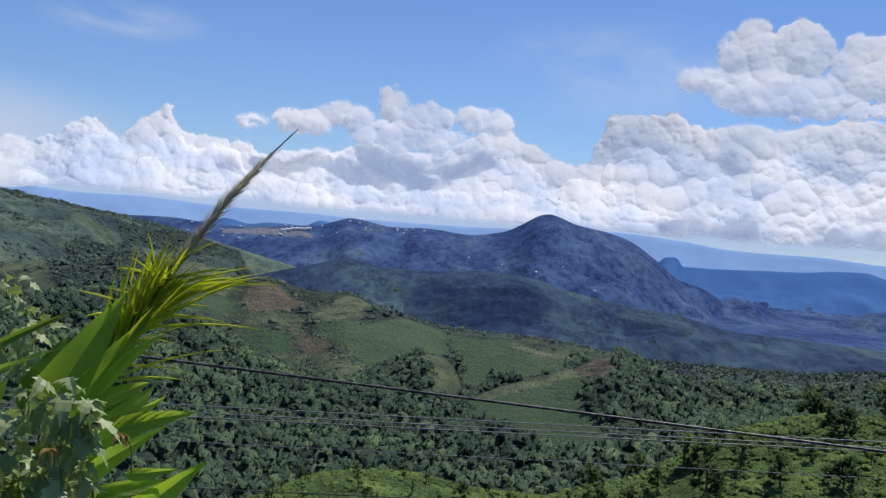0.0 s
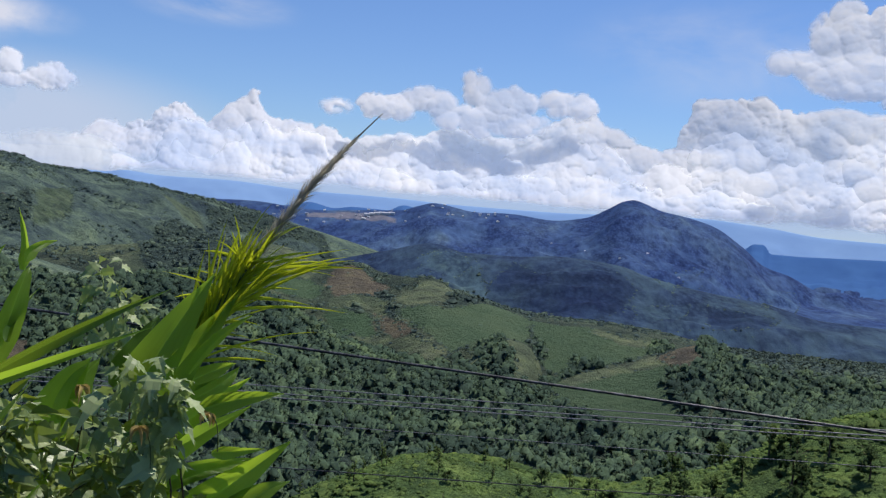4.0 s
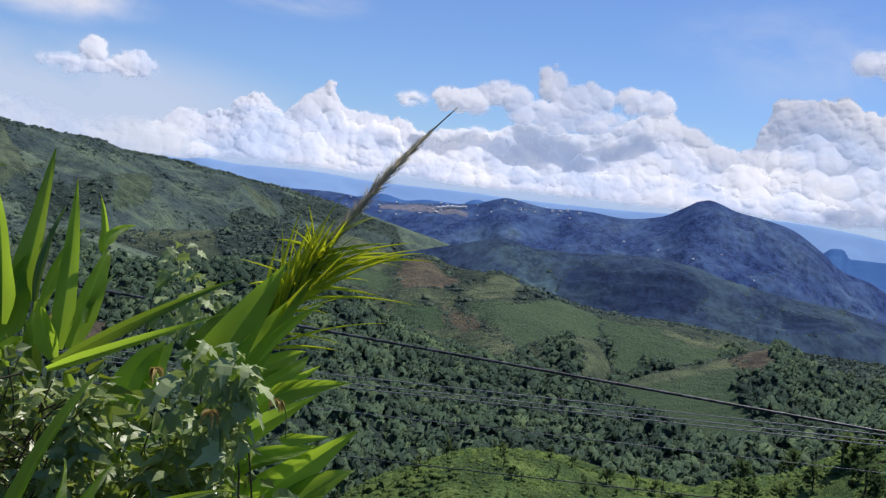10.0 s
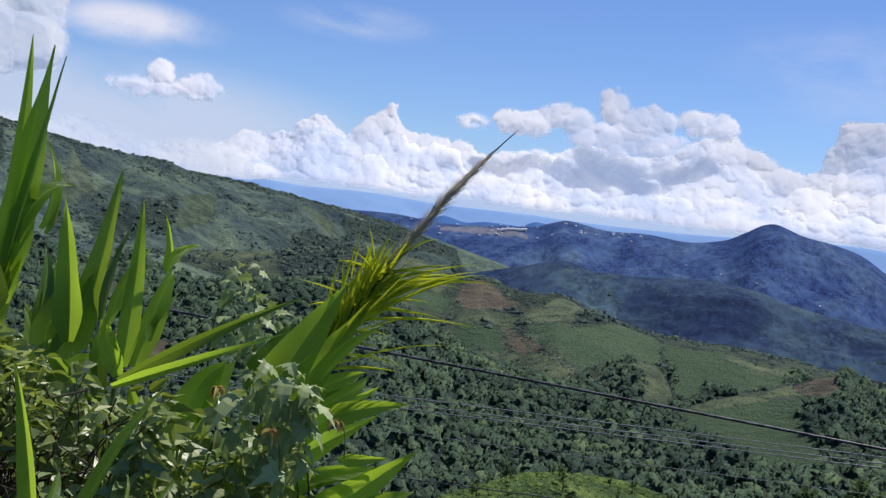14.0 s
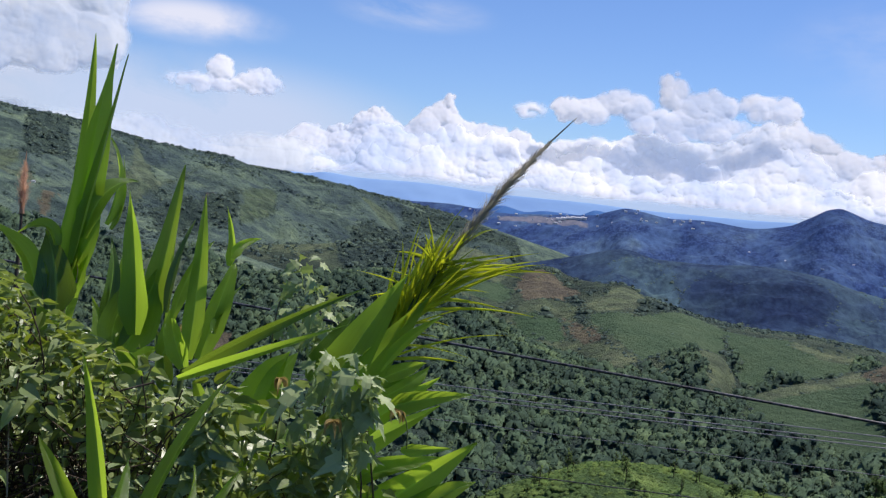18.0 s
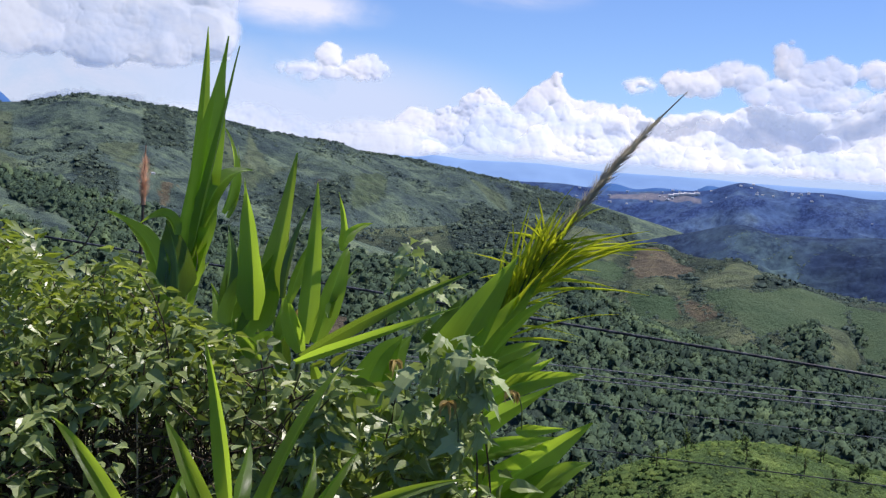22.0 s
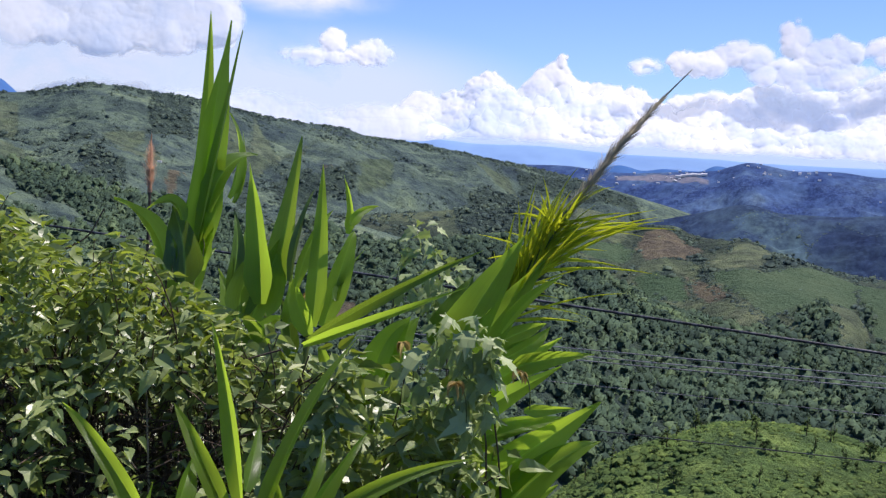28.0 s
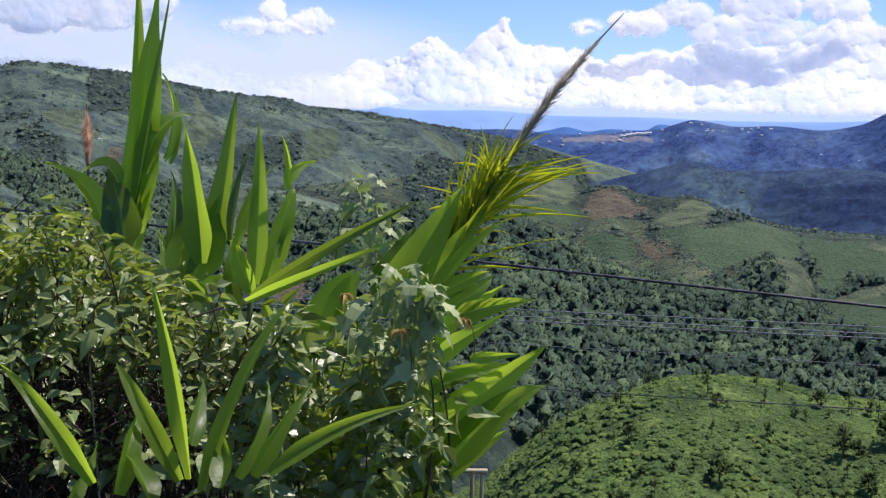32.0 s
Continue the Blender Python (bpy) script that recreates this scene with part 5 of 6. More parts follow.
def plumestem(parent, a, m, b, radius, mat=None):
    """A feathery seed head: a rachis with fine bristles swept along it."""
    base = np.array(parent.location)
    p = bezier(a, m, b, 40)
    co, f = tube(p - base, radius * 0.35 * np.linspace(1, 0.15, 40), 5)
    part("rachis", raw_mesh("rachis", co, f, [mat or plume_mat], True), parent, "brown flowering stalk")
    rng = np.random.RandomState(8)
    cs, fs = [], []
    tan = np.gradient(p, axis=0)
    for i in range(1100):
        k = rng.rand() ** 0.9 * 37
        j = int(k)
        o = p[j] + (p[j + 1] - p[j]) * (k - j)
        t = tan[j] / np.linalg.norm(tan[j])
        q = rng.randn(3)
        q -= t * (q @ t)
        q /= np.linalg.norm(q)
        body = math.sin(min(1, (k / 39 + 0.12) * 1.1) * math.pi) ** 0.6
        ln = 0.045 * (0.5 + rng.rand()) * (1.05 - 0.6 * k / 39)
        tip = o + t * ln + q * radius * (0.5 + 1.0 * rng.rand()) * body
        wv = np.cross(t, q) * 0.0014
        cs += [o - wv, o + wv, tip]
        fs.append((3 * i, 3 * i + 1, 3 * i + 2))
    part("bristles", raw_mesh("bristles", np.array(cs) - base, fs, [mat or plume_mat]), parent, "grey-brown feathery seed head")


cane_left = plant("cane_grass", -1.30, 1.90, "tall green cane grass with broad upright leaves", "cane grass", "canes on the bank")
cane_middle = plant("cane_grass", -1.02, 1.92, "bushy green cane with long upright and arching leaves", "cane grass", "canes on the bank")
plume_cane = plant("plume_cane", -0.72, 1.95, "leaning cane with yellow-green leaf burst and brown plume", "cane grass", "canes on the bank")
low_cane = plant("cane_grass", -0.92, 1.28, "low bright green cane leaves rising beside a bush", "cane grass", "canes on the bank")
# cane_left
blade(cane_left, (-1.250, 1.913, 1.348), (-1.247, 1.944, 1.594), (-1.237, 1.992, 1.842), 0.069, 0.32)
blade(cane_left, (-1.259, 1.926, 1.394), (-1.263, 1.952, 1.641), (-1.282, 1.983, 1.859), 0.031, 0.32)
blade(cane_left, (-1.233, 1.893, 1.392), (-1.216, 1.933, 1.578), (-1.203, 1.983, 1.821), 0.020, 0.80)
blade(cane_left, (-1.231, 1.921, 1.443), (-1.213, 1.960, 1.536), (-1.179, 2.023, 1.565), 0.048, 0.32, sunlit_blade_mat)
blade(cane_left, (-1.217, 1.974, 1.473), (-1.212, 2.006, 1.563), (-1.251, 2.024, 1.650), 0.029, 0.32, sunlit_blade_mat)
blade(cane_left, (-1.207, 1.981, 1.462), (-1.203, 2.012, 1.527), (-1.227, 2.039, 1.616), 0.013, 0.32)
blade(cane_left, (-1.275, 1.845, 1.322), (-1.314, 1.847, 1.410), (-1.396, 1.831, 1.462), 0.047, 0.32, sunlit_blade_mat)
blade(cane_left, (-1.255, 1.869, 1.426), (-1.290, 1.874, 1.463), (-1.352, 1.874, 1.437), 0.028, 0.32, sunlit_blade_mat)
blade(cane_left, (-1.239, 1.860, 1.301), (-1.258, 1.877, 1.379), (-1.298, 1.893, 1.453), 0.072, 0.32)
blade(cane_left, (-1.233, 1.911, 1.321), (-1.244, 1.932, 1.395), (-1.235, 1.981, 1.468), 0.052, 0.32)
blade(cane_left, (-1.252, 1.849, 1.301), (-1.272, 1.864, 1.352), (-1.268, 1.911, 1.398), 0.013, 0.80, dry_mat)
blade(cane_left, (-1.234, 1.912, 1.352), (-1.248, 1.931, 1.389), (-1.290, 1.947, 1.408), 0.014, 0.80, dry_mat)
blade(cane_left, (-1.259, 1.919, 1.247), (-1.262, 1.946, 1.315), (-1.254, 1.994, 1.362), 0.038, 0.32, sunlit_blade_mat)
blade(cane_left, (-1.269, 1.868, 1.257), (-1.298, 1.877, 1.300), (-1.335, 1.895, 1.318), 0.031, 0.32)
blade(cane_left, (-1.249, 1.928, 1.442), (-1.244, 1.960, 1.474), (-1.242, 2.004, 1.500), 0.024, 0.32)
blade(cane_left, (-1.262, 1.910, 1.359), (-1.265, 1.937, 1.440), (-1.283, 1.968, 1.522), 0.043, 0.32)
stem(cane_left, (-1.238, 1.878, 1.025), (-1.250, 1.895, 1.209), (-1.253, 1.917, 1.360), 0.0084)
# cane_middle
blade(cane_middle, (-1.037, 1.817, 1.283), (-1.058, 1.833, 1.406), (-1.096, 1.853, 1.552), 0.050, 0.32)
blade(cane_middle, (-1.050, 1.872, 1.275), (-1.038, 1.906, 1.426), (-1.035, 1.948, 1.609), 0.049, 0.32, sunlit_blade_mat)
blade(cane_middle, (-1.001, 1.864, 1.326), (-1.003, 1.890, 1.419), (-0.995, 1.935, 1.505), 0.019, 0.32)
blade(cane_middle, (-0.998, 1.883, 1.314), (-0.985, 1.917, 1.408), (-0.966, 1.967, 1.466), 0.022, 0.32, sunlit_blade_mat)
blade(cane_middle, (-0.962, 1.887, 1.239), (-0.966, 1.912, 1.399), (-0.983, 1.944, 1.556), 0.036, 0.32)
blade(cane_middle, (-0.960, 1.934, 1.233), (-0.940, 1.970, 1.363), (-0.939, 2.011, 1.423), 0.043, 0.32, sunlit_blade_mat)
blade(cane_middle, (-0.913, 1.929, 1.423), (-0.920, 1.952, 1.468), (-0.951, 1.977, 1.536), 0.019, 0.32, sunlit_blade_mat)
blade(cane_middle, (-0.897, 1.905, 1.441), (-0.893, 1.934, 1.467), (-0.874, 1.982, 1.480), 0.020, 0.32, sunlit_blade_mat)
blade(cane_middle, (-1.118, 1.830, 1.295), (-1.119, 1.858, 1.376), (-1.145, 1.884, 1.454), 0.029, 0.32)
blade(cane_middle, (-1.105, 1.865, 1.293), (-1.116, 1.887, 1.386), (-1.123, 1.924, 1.471), 0.028, 0.32, sunlit_blade_mat)
blade(cane_middle, (-1.066, 1.833, 1.250), (-1.053, 1.868, 1.332), (-1.044, 1.914, 1.418), 0.071, 0.32)
blade(cane_middle, (-1.083, 1.813, 1.251), (-1.085, 1.840, 1.325), (-1.069, 1.891, 1.401), 0.057, 0.32)
blade(cane_middle, (-0.884, 1.727, 1.246), (-0.718, 1.694, 1.349), (-0.579, 1.768, 1.430), 0.022, 0.45)
blade(cane_middle, (-0.874, 1.687, 1.242), (-0.714, 1.653, 1.312), (-0.588, 1.722, 1.370), 0.017, 0.45)
blade(cane_middle, (-1.029, 1.931, 1.156), (-1.046, 1.949, 1.227), (-1.086, 1.968, 1.281), 0.032, 0.32)
blade(cane_middle, (-1.075, 1.870, 1.182), (-1.071, 1.900, 1.225), (-1.059, 1.948, 1.239), 0.038, 0.32, sunlit_blade_mat)
blade(cane_middle, (-1.035, 1.919, 1.232), (-1.037, 1.945, 1.275), (-1.062, 1.972, 1.363), 0.034, 0.32)
blade(cane_middle, (-1.147, 1.847, 1.227), (-1.148, 1.875, 1.270), (-1.184, 1.895, 1.333), 0.034, 0.32)
blade(cane_middle, (-1.037, 1.858, 1.195), (-1.079, 1.862, 1.234), (-1.117, 1.881, 1.238), 0.033, 0.32)
blade(cane_middle, (-0.957, 1.868, 1.225), (-0.991, 1.878, 1.287), (-1.015, 1.906, 1.327), 0.037, 0.32)
blade(cane_middle, (-0.936, 1.941, 1.286), (-0.939, 1.967, 1.329), (-0.916, 2.017, 1.386), 0.016, 0.32)
blade(cane_middle, (-1.146, 1.814, 1.243), (-1.173, 1.826, 1.272), (-1.224, 1.835, 1.279), 0.025, 0.32, sunlit_blade_mat)
blade(cane_middle, (-1.073, 1.836, 1.171), (-1.115, 1.838, 1.210), (-1.171, 1.846, 1.208), 0.038, 0.32)
stem(cane_middle, (-0.954, 1.848, 0.962), (-0.968, 1.864, 1.091), (-0.971, 1.896, 1.225), 0.0075)
# plume_cane
blade(plume_cane, (-0.655, 1.861, 1.232), (-0.620, 1.898, 1.327), (-0.558, 1.954, 1.451), 0.076, 0.32)
blade(plume_cane, (-0.629, 1.889, 1.231), (-0.578, 1.930, 1.315), (-0.523, 1.983, 1.406), 0.054, 0.32)
blade(plume_cane, (-0.703, 1.869, 1.235), (-0.676, 1.905, 1.294), (-0.656, 1.950, 1.363), 0.064, 0.32)
blade(plume_cane, (-0.802, 1.807, 1.137), (-0.782, 1.842, 1.219), (-0.755, 1.892, 1.282), 0.068, 0.32)
blade(plume_cane, (-0.757, 1.829, 1.171), (-0.760, 1.853, 1.230), (-0.742, 1.899, 1.280), 0.054, 0.32)
blade(plume_cane, (-0.796, 1.830, 1.058), (-0.805, 1.852, 1.138), (-0.812, 1.889, 1.219), 0.062, 0.32, sunlit_blade_mat)
blade(plume_cane, (-0.745, 1.895, 1.035), (-0.645, 1.956, 1.093), (-0.492, 2.037, 1.195), 0.070, 0.32)
blade(plume_cane, (-0.697, 1.884, 1.072), (-0.594, 1.944, 1.167), (-0.490, 2.010, 1.255), 0.046, 0.32, sunlit_blade_mat)
blade(plume_cane, (-0.556, 1.899, 1.203), (-0.503, 1.938, 1.221), (-0.421, 1.994, 1.233), 0.037, 0.32, sunlit_blade_mat)
blade(plume_cane, (-0.606, 1.883, 1.065), (-0.551, 1.925, 1.091), (-0.467, 1.984, 1.108), 0.035, 0.32)
blade(plume_cane, (-0.531, 1.924, 1.125), (-0.495, 1.958, 1.124), (-0.452, 2.005, 1.123), 0.022, 0.32, sunlit_blade_mat)
blade(plume_cane, (-0.688, 1.846, 0.900), (-0.544, 1.919, 1.024), (-0.402, 1.990, 1.145), 0.090, 0.32, sunlit_blade_mat)
blade(plume_cane, (-0.569, 1.886, 0.910), (-0.480, 1.935, 1.019), (-0.396, 1.991, 1.070), 0.062, 0.32, sunlit_blade_mat)
blade(plume_cane, (-0.640, 1.896, 0.904), (-0.561, 1.946, 0.992), (-0.460, 2.009, 1.074), 0.067, 0.32)
blade(plume_cane, (-0.571, 1.874, 1.081), (-0.523, 1.912, 1.097), (-0.466, 1.964, 1.107), 0.028, 0.32, sunlit_blade_mat)
blade(plume_cane, (-0.751, 1.852, 1.047), (-0.670, 1.908, 1.109), (-0.602, 1.968, 1.164), 0.056, 0.32)
blade(plume_cane, (-0.735, 1.845, 0.924), (-0.658, 1.899, 0.988), (-0.598, 1.957, 1.043), 0.037, 0.32, sunlit_blade_mat)
blade(plume_cane, (-0.611, 1.926, 1.232), (-0.559, 1.967, 1.263), (-0.522, 2.014, 1.277), 0.034, 0.32, sunlit_blade_mat)
blade(plume_cane, (-0.590, 1.937, 1.210), (-0.544, 1.975, 1.238), (-0.516, 2.020, 1.272), 0.034, 0.32, sunlit_blade_mat)
blade(plume_cane, (-0.901, 1.807, 1.219), (-0.889, 1.840, 1.151), (-0.881, 1.883, 1.077), 0.021, 0.32)
blade(plume_cane, (-0.798, 1.855, 1.096), (-0.749, 1.901, 1.115), (-0.714, 1.953, 1.155), 0.042, 0.32)
blade(plume_cane, (-0.672, 1.870, 1.015), (-0.602, 1.919, 1.057), (-0.532, 1.977, 1.077), 0.041, 0.32, sunlit_blade_mat)
blade(plume_cane, (-0.770, 1.864, 0.967), (-0.732, 1.905, 1.018), (-0.685, 1.961, 1.046), 0.046, 0.32)
blade(plume_cane, (-0.689, 1.860, 1.153), (-0.630, 1.907, 1.185), (-0.594, 1.956, 1.236), 0.041, 0.32)
blade(plume_cane, (-0.840, 1.823, 0.889), (-0.754, 1.886, 0.942), (-0.676, 1.954, 0.959), 0.048, 0.32, sunlit_blade_mat)
blade(plume_cane, (-0.788, 1.819, 0.846), (-0.681, 1.887, 0.888), (-0.574, 1.960, 0.953), 0.058, 0.32)
blade(plume_cane, (-0.711, 1.863, 0.802), (-0.583, 1.932, 0.893), (-0.474, 1.999, 0.971), 0.062, 0.32, sunlit_blade_mat)
blade(plume_cane, (-0.570, 1.871, 1.273), (-0.531, 1.907, 1.335), (-0.484, 1.957, 1.378), 0.022, 0.32)
stem(plume_cane, (-0.651, 1.870, 1.040), (-0.612, 1.946, 1.252), (-0.502, 2.039, 1.495), 0.0077)
plumestem(plume_cane, (-0.513, 2.026, 1.462), (-0.422, 2.088, 1.624), (-0.304, 2.149, 1.781), 0.018)
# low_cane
blade(low_cane, (-0.847, 1.207, 1.068), (-0.929, 1.206, 1.164), (-1.014, 1.230, 1.211), 0.024, 0.32, sunlit_blade_mat)
blade(low_cane, (-0.790, 1.330, 1.040), (-0.863, 1.342, 1.142), (-0.931, 1.383, 1.191), 0.026, 0.32, sunlit_blade_mat)
blade(low_cane, (-0.739, 1.274, 1.067), (-0.786, 1.303, 1.220), (-0.848, 1.349, 1.328), 0.027, 0.32, sunlit_blade_mat)
blade(low_cane, (-0.748, 1.322, 1.034), (-0.717, 1.394, 1.191), (-0.677, 1.493, 1.310), 0.023, 0.45, sunlit_blade_mat)
blade(low_cane, (-0.845, 1.258, 1.036), (-0.856, 1.308, 1.101), (-0.884, 1.376, 1.124), 0.033, 0.32, sunlit_blade_mat)
blade(low_cane, (-0.708, 1.348, 1.050), (-0.697, 1.407, 1.119), (-0.724, 1.474, 1.161), 0.027, 0.32, sunlit_blade_mat)
blade(low_cane, (-0.676, 1.336, 1.060), (-0.657, 1.399, 1.128), (-0.651, 1.481, 1.164), 0.028, 0.32, sunlit_blade_mat)
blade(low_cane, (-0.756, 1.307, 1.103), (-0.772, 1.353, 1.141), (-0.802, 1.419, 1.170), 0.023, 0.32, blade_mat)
blade(low_cane, (-0.637, 1.311, 1.075), (-0.567, 1.394, 1.128), (-0.483, 1.501, 1.145), 0.022, 0.40, sunlit_blade_mat)
blade(low_cane, (-0.703, 1.291, 1.053), (-0.722, 1.335, 1.084), (-0.766, 1.393, 1.111), 0.030, 0.32, sunlit_blade_mat)
blade(low_cane, (-0.779, 1.241, 1.038), (-0.819, 1.272, 1.069), (-0.880, 1.318, 1.086), 0.032, 0.32, sunlit_blade_mat)
blade(low_cane, (-0.867, 1.175, 1.043), (-0.873, 1.229, 1.080), (-0.904, 1.296, 1.096), 0.022, 0.32, sunlit_blade_mat)

# the burst of narrow yellow-green leaves below the plume
BURST = ((-0.656, 1.995, 1.381), (-0.637, 2.001, 1.413), (-0.620, 2.006, 1.448), (-0.596, 2.014, 1.507), (-0.576, 2.019, 1.499), (-0.552, 2.026, 1.553), (-0.530, 2.032, 1.509), (-0.517, 2.035, 1.521), (-0.502, 2.039, 1.535), (-0.475, 2.046, 1.587), (-0.460, 2.049, 1.556), (-0.451, 2.051, 1.541), (-0.454, 2.050, 1.511), (-0.470, 2.047, 1.481), (-0.403, 2.061, 1.467), (-0.352, 2.070, 1.486), (-0.325, 2.075, 1.482), (-0.332, 2.074, 1.399), (-0.388, 2.064, 1.400), (-0.442, 2.053, 1.396), (-0.473, 2.046, 1.406), (-0.419, 2.058, 1.431), (-0.379, 2.065, 1.344), (-0.464, 2.048, 1.284), (-0.509, 2.037, 1.328), (-0.531, 2.032, 1.341), (-0.488, 2.043, 1.350), (-0.445, 2.052, 1.288), (-0.497, 2.040, 1.424), (-0.438, 2.054, 1.483))
foot, crest = np.array((-0.607, 1.958, 1.278)), np.array((-0.495, 2.041, 1.503))
for i in range(88):
    tip = np.array(BURST[i if i < len(BURST) else leaf_rng.randint(17)]) + leaf_rng.randn(3) * (0.016, 0.045, 0.018) * (1 if i >= len(BURST) else 0.3)
    s = leaf_rng.rand() * 0.85
    o = foot + (crest - foot) * s + leaf_rng.randn(3) * 0.008
    if tip[2] < o[2] - 0.02:
        o = foot + (crest - foot) * s * 0.4 + leaf_rng.randn(3) * 0.008
    if i >= len(BURST):
        tip = o + (tip - o) * leaf_rng.uniform(0.7, 1.08)
    ln = np.linalg.norm(tip - o)
    mid = (o + tip) / 2 + np.array((0, 0, 1)) * ln * leaf_rng.uniform(0.02, 0.12)
    blade(plume_cane, o, mid, tip, leaf_rng.uniform(0.004, 0.0085), 0.5, young_mat, "narrow_leaf", 9)


# broad-leaved bushes
def leaf_shape(name, outline, mat, curl, fold):
    """A leaf along +y from the origin, folded at its midrib; outline: half widths from stalk to tip."""
    k = len(outline)
    y = np.linspace(0, 1, k)
    co, f = [], []
    for i, w in enumerate(outline):
        z = -curl * y[i] ** 2
        co += [(-w, y[i] - 0.04 * (i % 2), z + fold * w), (0, y[i], z), (w, y[i] - 0.04 * (i % 2), z + fold * w)]
    for i in range(k - 1):
        a = 3 * i
        f += [(a, a + 1, a + 4, a + 3), (a + 1, a + 2, a + 5, a + 4)]
    return raw_mesh(name, co, f, [mat])


BUSH_LEAVES = [leaf_shape("leaf", (0.012, 0.15, 0.245, 0.265, 0.235, 0.19, 0.125, 0.06, 0.002), bush_mat, c, fo) for c, fo in ((0.1, 0.6), (0.3, 0.9), (0.05, 0.5), (0.5, 1.0), (0.2, 0.4))]

PALE_LEAVES = [leaf_shape("leaf", (0.012, 0.14, 0.22, 0.24, 0.21, 0.165, 0.11, 0.05, 0.002), pale_mat_leaf, c, fo) for c, fo in ((0.15, 0.5), (0.4, 0.8), (0.25, 0.4), (0.6, 0.7))]
YOUNG_LEAVES = [leaf_shape("leaf", (0.012, 0.10, 0.165, 0.185, 0.165, 0.13, 0.085, 0.04, 0.002), young_bush_mat, c, fo) for c, fo in ((0.15, 0.7), (0.35, 1.0), (0.0, 0.5))]


def lobed_shape(curl, fold):
    """A drooping leaf with five pointed lobes."""
    half = ((0.0, 0.0), (0.13, 0.06), (0.36, 0.02), (0.24, 0.22), (0.56, 0.42), (0.27, 0.46), (0.30, 0.70), (0.15, 0.72), (0.0, 1.08))
    drop = lambda x, y: -curl * (max(0, y) ** 2 + 0.7 * x * x) + fold * abs(x)
    rib = [(0.0, y, drop(0, y) - 0.02) for y in (0.06, 0.22, 0.45, 0.7)]
    co = [(x, y, drop(x, y)) for x, y in half] + [(-x, y, drop(x, y)) for x, y in half[1:-1]] + rib
    k = len(half)
    r = k + len(half) - 2
    f = []
    for o in (lambda i: i, lambda i: i if i in (0, k - 1) else k + i - 1):
        f += [(o(0), o(1), r), (o(1), o(2), o(3)), (o(1), o(3), r), (r, o(3), r + 1), (o(3), o(4), o(5)), (o(3), o(5), r + 1), (r + 1, o(5), r + 2), (o(5), o(6), o(7)), (o(5), o(7), r + 2), (r + 2, o(7), r + 3), (o(7), o(8), r + 3)]
    return raw_mesh("leaf", co, f, [lobed_mat])


LOBED_LEAVES = [lobed_shape(c, d) for c, d in ((0.5, 0.25), (0.8, 0.4), (1.1, 0.35), (0.7, 0.1))]


def leaf_pose(at, way, size, rng, flat=0.5):
    """Pose of a leaf at a point, pointing along way, its upper face turned up and to the viewer."""
    y = Vector(way).normalized()
    face = (Vector((0, 0, 1)) * (1 + flat) + Vector(EYE_AT - np.array(at)).normalized() * 0.9 + Vector(rng.randn(3)) * 0.45).normalized()
    x = y.cross(face)
    x.normalize()
    z = x.cross(y)
    m = Matrix((x, y, z)).transposed().to_4x4()
    return Matrix.Translation(at) @ m @ Matrix.Scale(size, 4)


